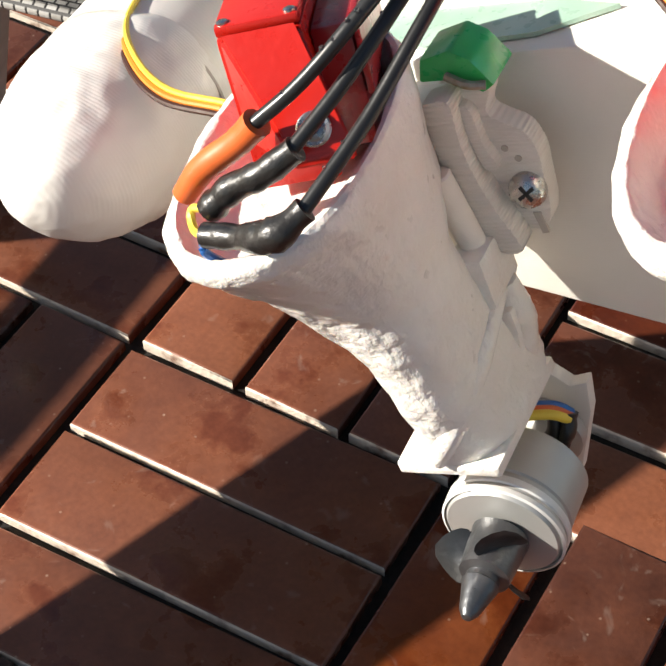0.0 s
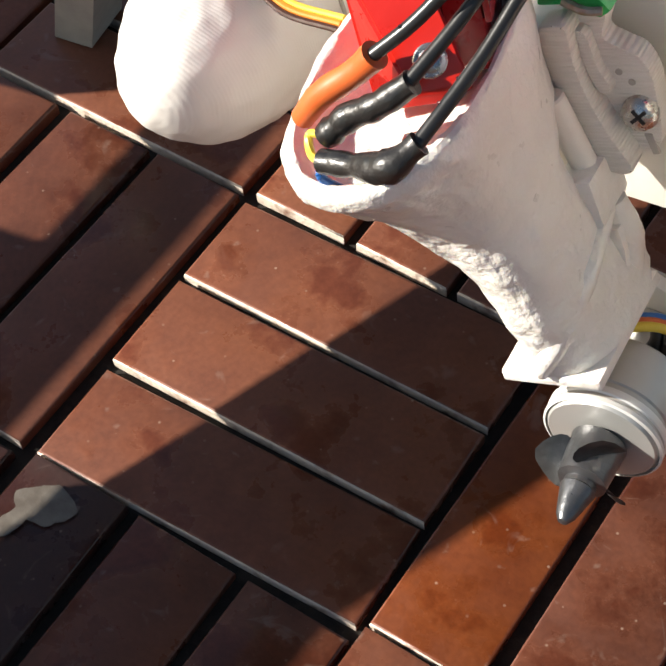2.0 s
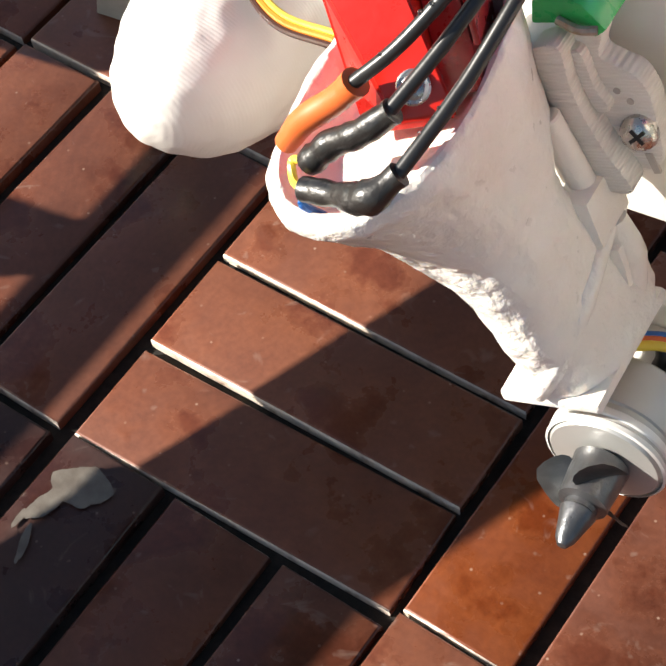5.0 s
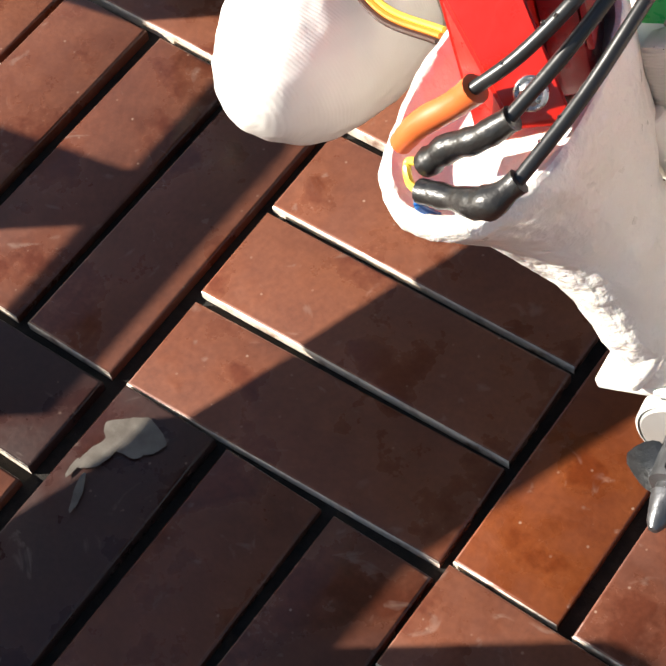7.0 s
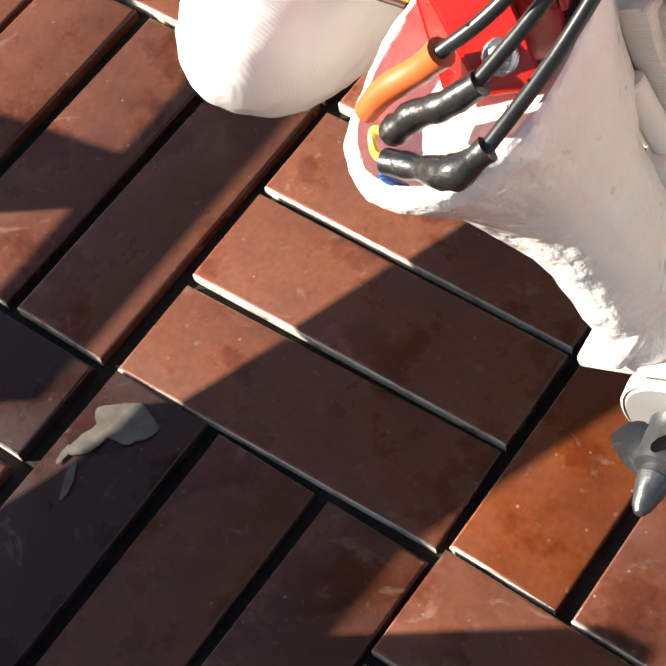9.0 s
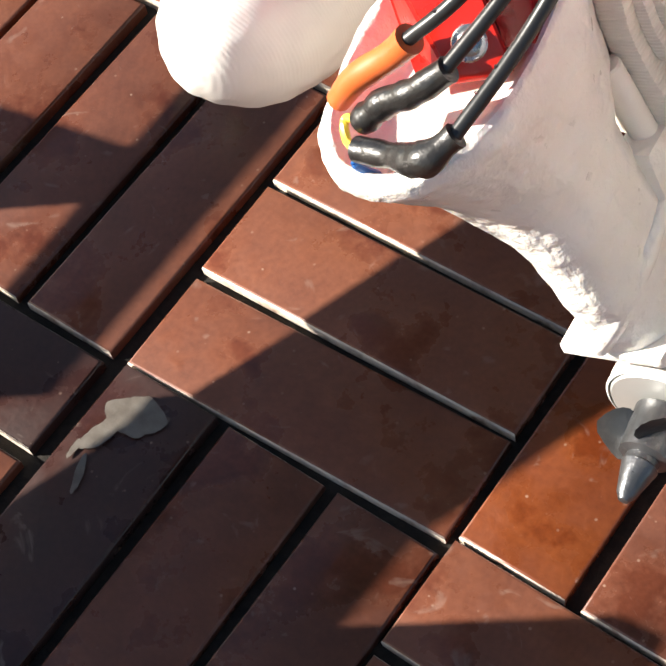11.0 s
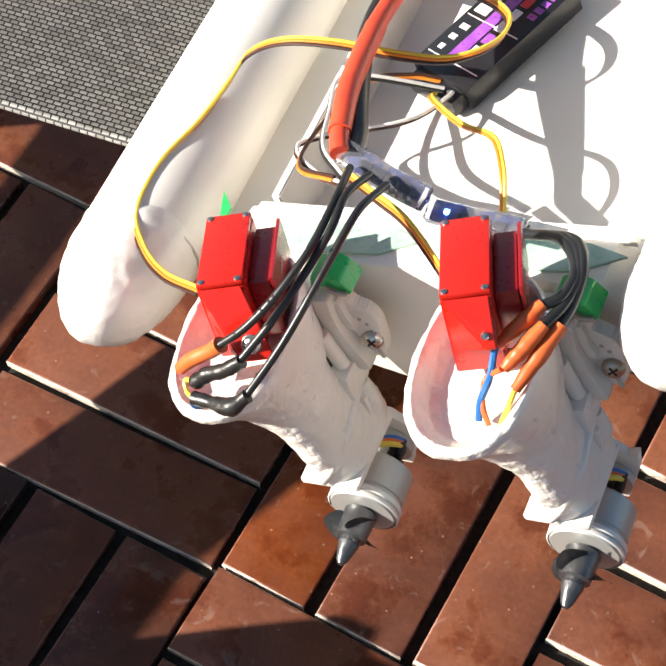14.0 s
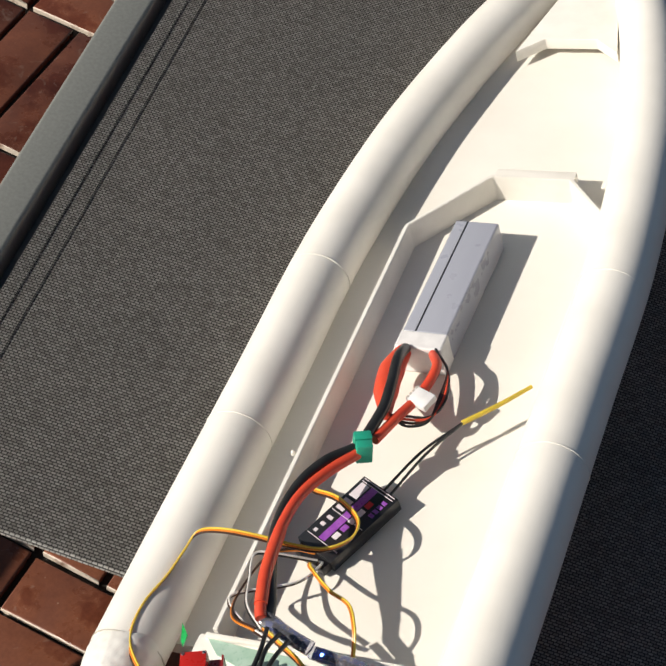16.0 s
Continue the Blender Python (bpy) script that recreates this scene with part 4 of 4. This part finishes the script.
for x in (-0.0450, 0.668):
    part("side_rail", box((x, -0.06, TOP - 0.034), (x + 0.0355, 1.80, TOP + 0.006), 0.004, 3), RAIL, lounger, "taupe powder-coated rail")
    part("rail_end", box((x + 0.001, -0.068, TOP - 0.033), (x + 0.033, -0.0605, TOP + 0.005), 0.003), PALEPAINT, lounger)
    out = -1 if x < 0 else 1
    part("leg", box((x - 0.006, 1.60, 0.002), (x + 0.028, 1.66, TOP - 0.034), 0.003), PALEPAINT, lounger, "pale painted leg")
    splay = [[Vector((x + 0.0178 + a + out * 0.150 * k, 0.075 + b + 0.065 * k, (TOP - 0.033) * (1 - k) + 0.002 * k)) for a, b in ((-0.016, -0.022), (0.016, -0.022), (0.016, 0.022), (-0.016, 0.022))] for k in (0, 1)]
    part("leg", loft(splay), PALEPAINT, lounger, "pale painted splayed leg", smooth=False)
# strip added below the gap between rail and mesh, so it stays in shade
part("gap_strip", box((-0.0095, -0.05, TOP - 0.030), (0.0085, 1.69, TOP - 0.0235), 0.001), RAIL, lounger, "strip added under the rail gap to keep it in shade")
part("cross_bar", box((-0.012, 1.70, TOP - 0.026), (0.690, 1.73, TOP + 0.002), 0.003), RAIL, lounger)
part("cross_bar", box((-0.012, 0.02, TOP - 0.075), (0.690, 0.05, TOP - 0.045), 0.003), RAIL, lounger)

# ---- unseen wooden rails, added only to shade part of the paving ----
fence = thing("shade_rails", "unseen wooden rails added to shade the paving", "fence", (-0.9, -0.4, 0), Matrix())
RAILZ = 0.26


def rail(target, direction, back, ahead, half):
    """A rail whose shadow runs through the target point of the paving in the given direction."""
    c = Vector((*target, 0)) - RAILZ * Vector((SUN.x / -SUN.z, SUN.y / -SUN.z, 0))
    rm = Matrix.Translation((c.x, c.y, RAILZ)) @ Matrix.Rotation(math.atan2(direction[1], direction[0]), 4, "Z")
    part("rail", box((-back, -0.009, -half), (ahead, 0.009, half), 0.003, m=rm), RAILWOOD, fence)
    return rm


m = rail((0.157, 0.058), (0.357, 0.934), 1.2, 0.36, 0.064)
rail((-0.0575, 0.10), (0.0, 1.0), 0.16, 0.55, 0.0205)
rail((0.125, -0.10), (0.06, 1.0), 0.8, 0.16, 0.052)
rail((-0.290, 0.06), (0.98, 0.17), 0.9, 0.20, 0.0375)
rail((-0.290, 0.285), (0.98, 0.17), 0.9, 0.22, 0.066)
low = rail((0.340, -0.055), (0.99, 0.10), 0.085, 0.20, 0.055)
for x in (-0.06, 0.16):
    part("post", box((x - 0.015, 0.010, -RAILZ + 0.0025), (x + 0.015, 0.035, 0.050), 0.003, m=low), RAILWOOD, fence)
for s in (-1.16, -0.62):
    part("post", box((s - 0.02, 0.010, -RAILZ + 0.0025), (s + 0.02, 0.045, 0.055), 0.004, m=m), RAILWOOD, fence)

# ---- clinker paving, basket weave of three ----
pavement = new("pavement")
pavement.empty_display_size = 0.05
tagged(pavement, "red and burnt clinker paving in a basket weave", "pavement", kind="structure")
U, BL, BW, BH = 0.08, 0.2315, 0.0705, 0.055
rng = random.Random(7)


def brick_mesh(name, top, seed, ends):
    """One brick; ends: pale sunlit mortar tone on its short ends, else on its long sides."""
    bm = bmesh.new()
    bmesh.ops.create_cube(bm, size=1, matrix=Matrix.Diagonal((BL, BW, BH, 1)))
    bmesh.ops.translate(bm, verts=bm.verts, vec=(0, 0, -BH / 2))
    r = random.Random(seed)
    for v in bm.verts:
        v.co += Vector((r.uniform(-1, 1), r.uniform(-1, 1), r.uniform(-0.6, 0.6) if v.co.z > -0.01 else 0)) * 0.0009
    edges = [e for e in bm.edges if all(v.co.z > -0.01 for v in e.verts)]
    bmesh.ops.bevel(bm, geom=edges, offset=0.0022, segments=2, affect="EDGES", profile=0.55)
    bm.normal_update()
    me = bpy.data.meshes.new(name)
    for f in bm.faces:
        # only sides along sun-catching joints get the pale tone; others keep the clay
        pale_side = abs(f.normal.x) > 0.5 if ends else abs(f.normal.y) > 0.5
        f.material_index = 1 if f.normal.z < 0.42 and pale_side else 0
        f.smooth = f.normal.z > 0.2
    bm.to_mesh(me)
    bm.free()
    me.materials.append(top)
    me.materials.append(LITSIDE)
    return me


RED_BRICKS = [[brick_mesh("brick", CLAY, s, e) for s in range(5)] for e in (False, True)]
DEEP_BRICKS = [[brick_mesh("brick", CLAYRED, 40 + s, e) for s in range(2)] for e in (False, True)]
DARK_BRICKS = [[brick_mesh("brick", CLAYDARK, 20 + s, e) for s in range(3)] for e in (False, True)]
BURNT = {(0, -1, 0), (-1, -1, 2), (-2, 0, 1), (-2, 1, 1), (3, 1, 0)}
DEEP = {(1, 0, 0), (1, 1, 2), (-1, -1, 0)}
SHIFT = {(1, 0): (0.001, 0.0175), (0, 0): (0.0, 0.0), (-1, 0): (0.0, 0.003), (0, -1): (0.005, 0.011), (1, -1): (0.0, 0.021), (-1, -1): (0.0, 0.004), (0, -2): (0.0, 0.012), (1, -2): (0.0, 0.020), (2, -1): (0.0, 0.010)}
SET = {(0, 0, 0): (0.002, 0.008, 2.0), (0, 0, 1): (0.001, 0.004, 0.9), (0, 0, 2): (-0.001, 0.001, 0.6)}  # single bricks laid askew
far_verts, far_faces = [], []
for I in range(-14, 15):
    for J in range(-14, 15):
        lying = (I + J) % 2 == 0
        dx, dy = SHIFT.get((I, J), (rng.uniform(-0.002, 0.002), rng.uniform(-0.002, 0.002)))
        for k in range(3):
            a = (I * 3 + 1.5) * U + dx + rng.uniform(-0.001, 0.001)
            b = (J * 3 + 1.5) * U + dy + rng.uniform(-0.001, 0.001)
            if lying:
                b += (k - 1) * U
            else:
                a += (k - 1) * U
            sx, sy, skew = SET.get((I, J, k), (0.0, 0.0, rng.uniform(-0.5, 0.5)))
            a, b = a + sx, b + sy
            z = rng.uniform(-0.0025, 0.0015)
            mm = pose(a, b, z, rng.uniform(-0.5, 0.5), rng.uniform(-0.3, 0.3), (0 if lying else 90) + skew + (180 if rng.random() < 0.5 else 0))
            near = -3 <= I <= 4 and -3 <= J <= 4
            dark = (I, J, k) in BURNT or (not near and rng.random() < 0.3)
            me = rng.choice((DEEP_BRICKS if (I, J, k) in DEEP else DARK_BRICKS if dark else RED_BRICKS)[0 if lying else 1])
            if near:
                ob = new("brick", me)
                ob.parent = pavement
                ob.matrix_world = mm
            else:
                base = len(far_verts)
                w, h = BL / 2, BW / 2
                far_verts += [mm @ Vector(p) for p in ((-w, -h, -0.02), (w, -h, -0.02), (w, h, -0.02), (-w, h, -0.02), (-w + 0.002, -h + 0.002, 0), (w - 0.002, -h + 0.002, 0), (w - 0.002, h - 0.002, 0), (-w + 0.002, h - 0.002, 0))]
                far_faces += [tuple(base + i for i in q) for q in ((4, 5, 6, 7), (0, 1, 5, 4), (1, 2, 6, 5), (2, 3, 7, 6), (3, 0, 4, 7))]
me = bpy.data.meshes.new("outer_bricks")
me.from_pydata(far_verts, [], far_faces)
me.materials.append(CLAY)
rest = new("outer_bricks", me)
rest.parent = pavement
tagged(rest, kind="stuff")

# lime bloom on one burnt brick: a broad patch and its ragged tails
bm = bmesh.new()
for cx, cy, rx_, ry_, turn, seed in ((0.0400, -0.0190, 0.0170, 0.0125, 0.2, 3.1), (0.0275, -0.0400, 0.0070, 0.0160, -0.25, 5.3), (0.0345, -0.0690, 0.0030, 0.0130, 0.35, 8.7), (0.0200, -0.0560, 0.0022, 0.0075, 0.1, 2.2)):
    ring = []
    for k in range(48):
        t = 2 * math.pi * k / 48
        c = Vector((math.cos(t), math.sin(t), seed))
        r = 1 + 0.45 * noise.noise(c * 0.8) + 0.16 * noise.noise(c * 2.1) + 0.05 * noise.noise(c * 6.0)
        u, v = rx_ * r * c.x, ry_ * r * c.y
        ring.append(bm.verts.new((cx + u * math.cos(turn) - v * math.sin(turn), cy + u * math.sin(turn) + v * math.cos(turn), 0.0016 + seed * 0.00006)))
    bm.faces.new(ring)
me = bpy.data.meshes.new("lime_bloom")
bm.to_mesh(me)
bm.free()
me.materials.append(EFFLO)
bloom = new("lime_bloom", me)
bloom.parent = pavement
tagged(bloom, "pale lime bloom on a brick")
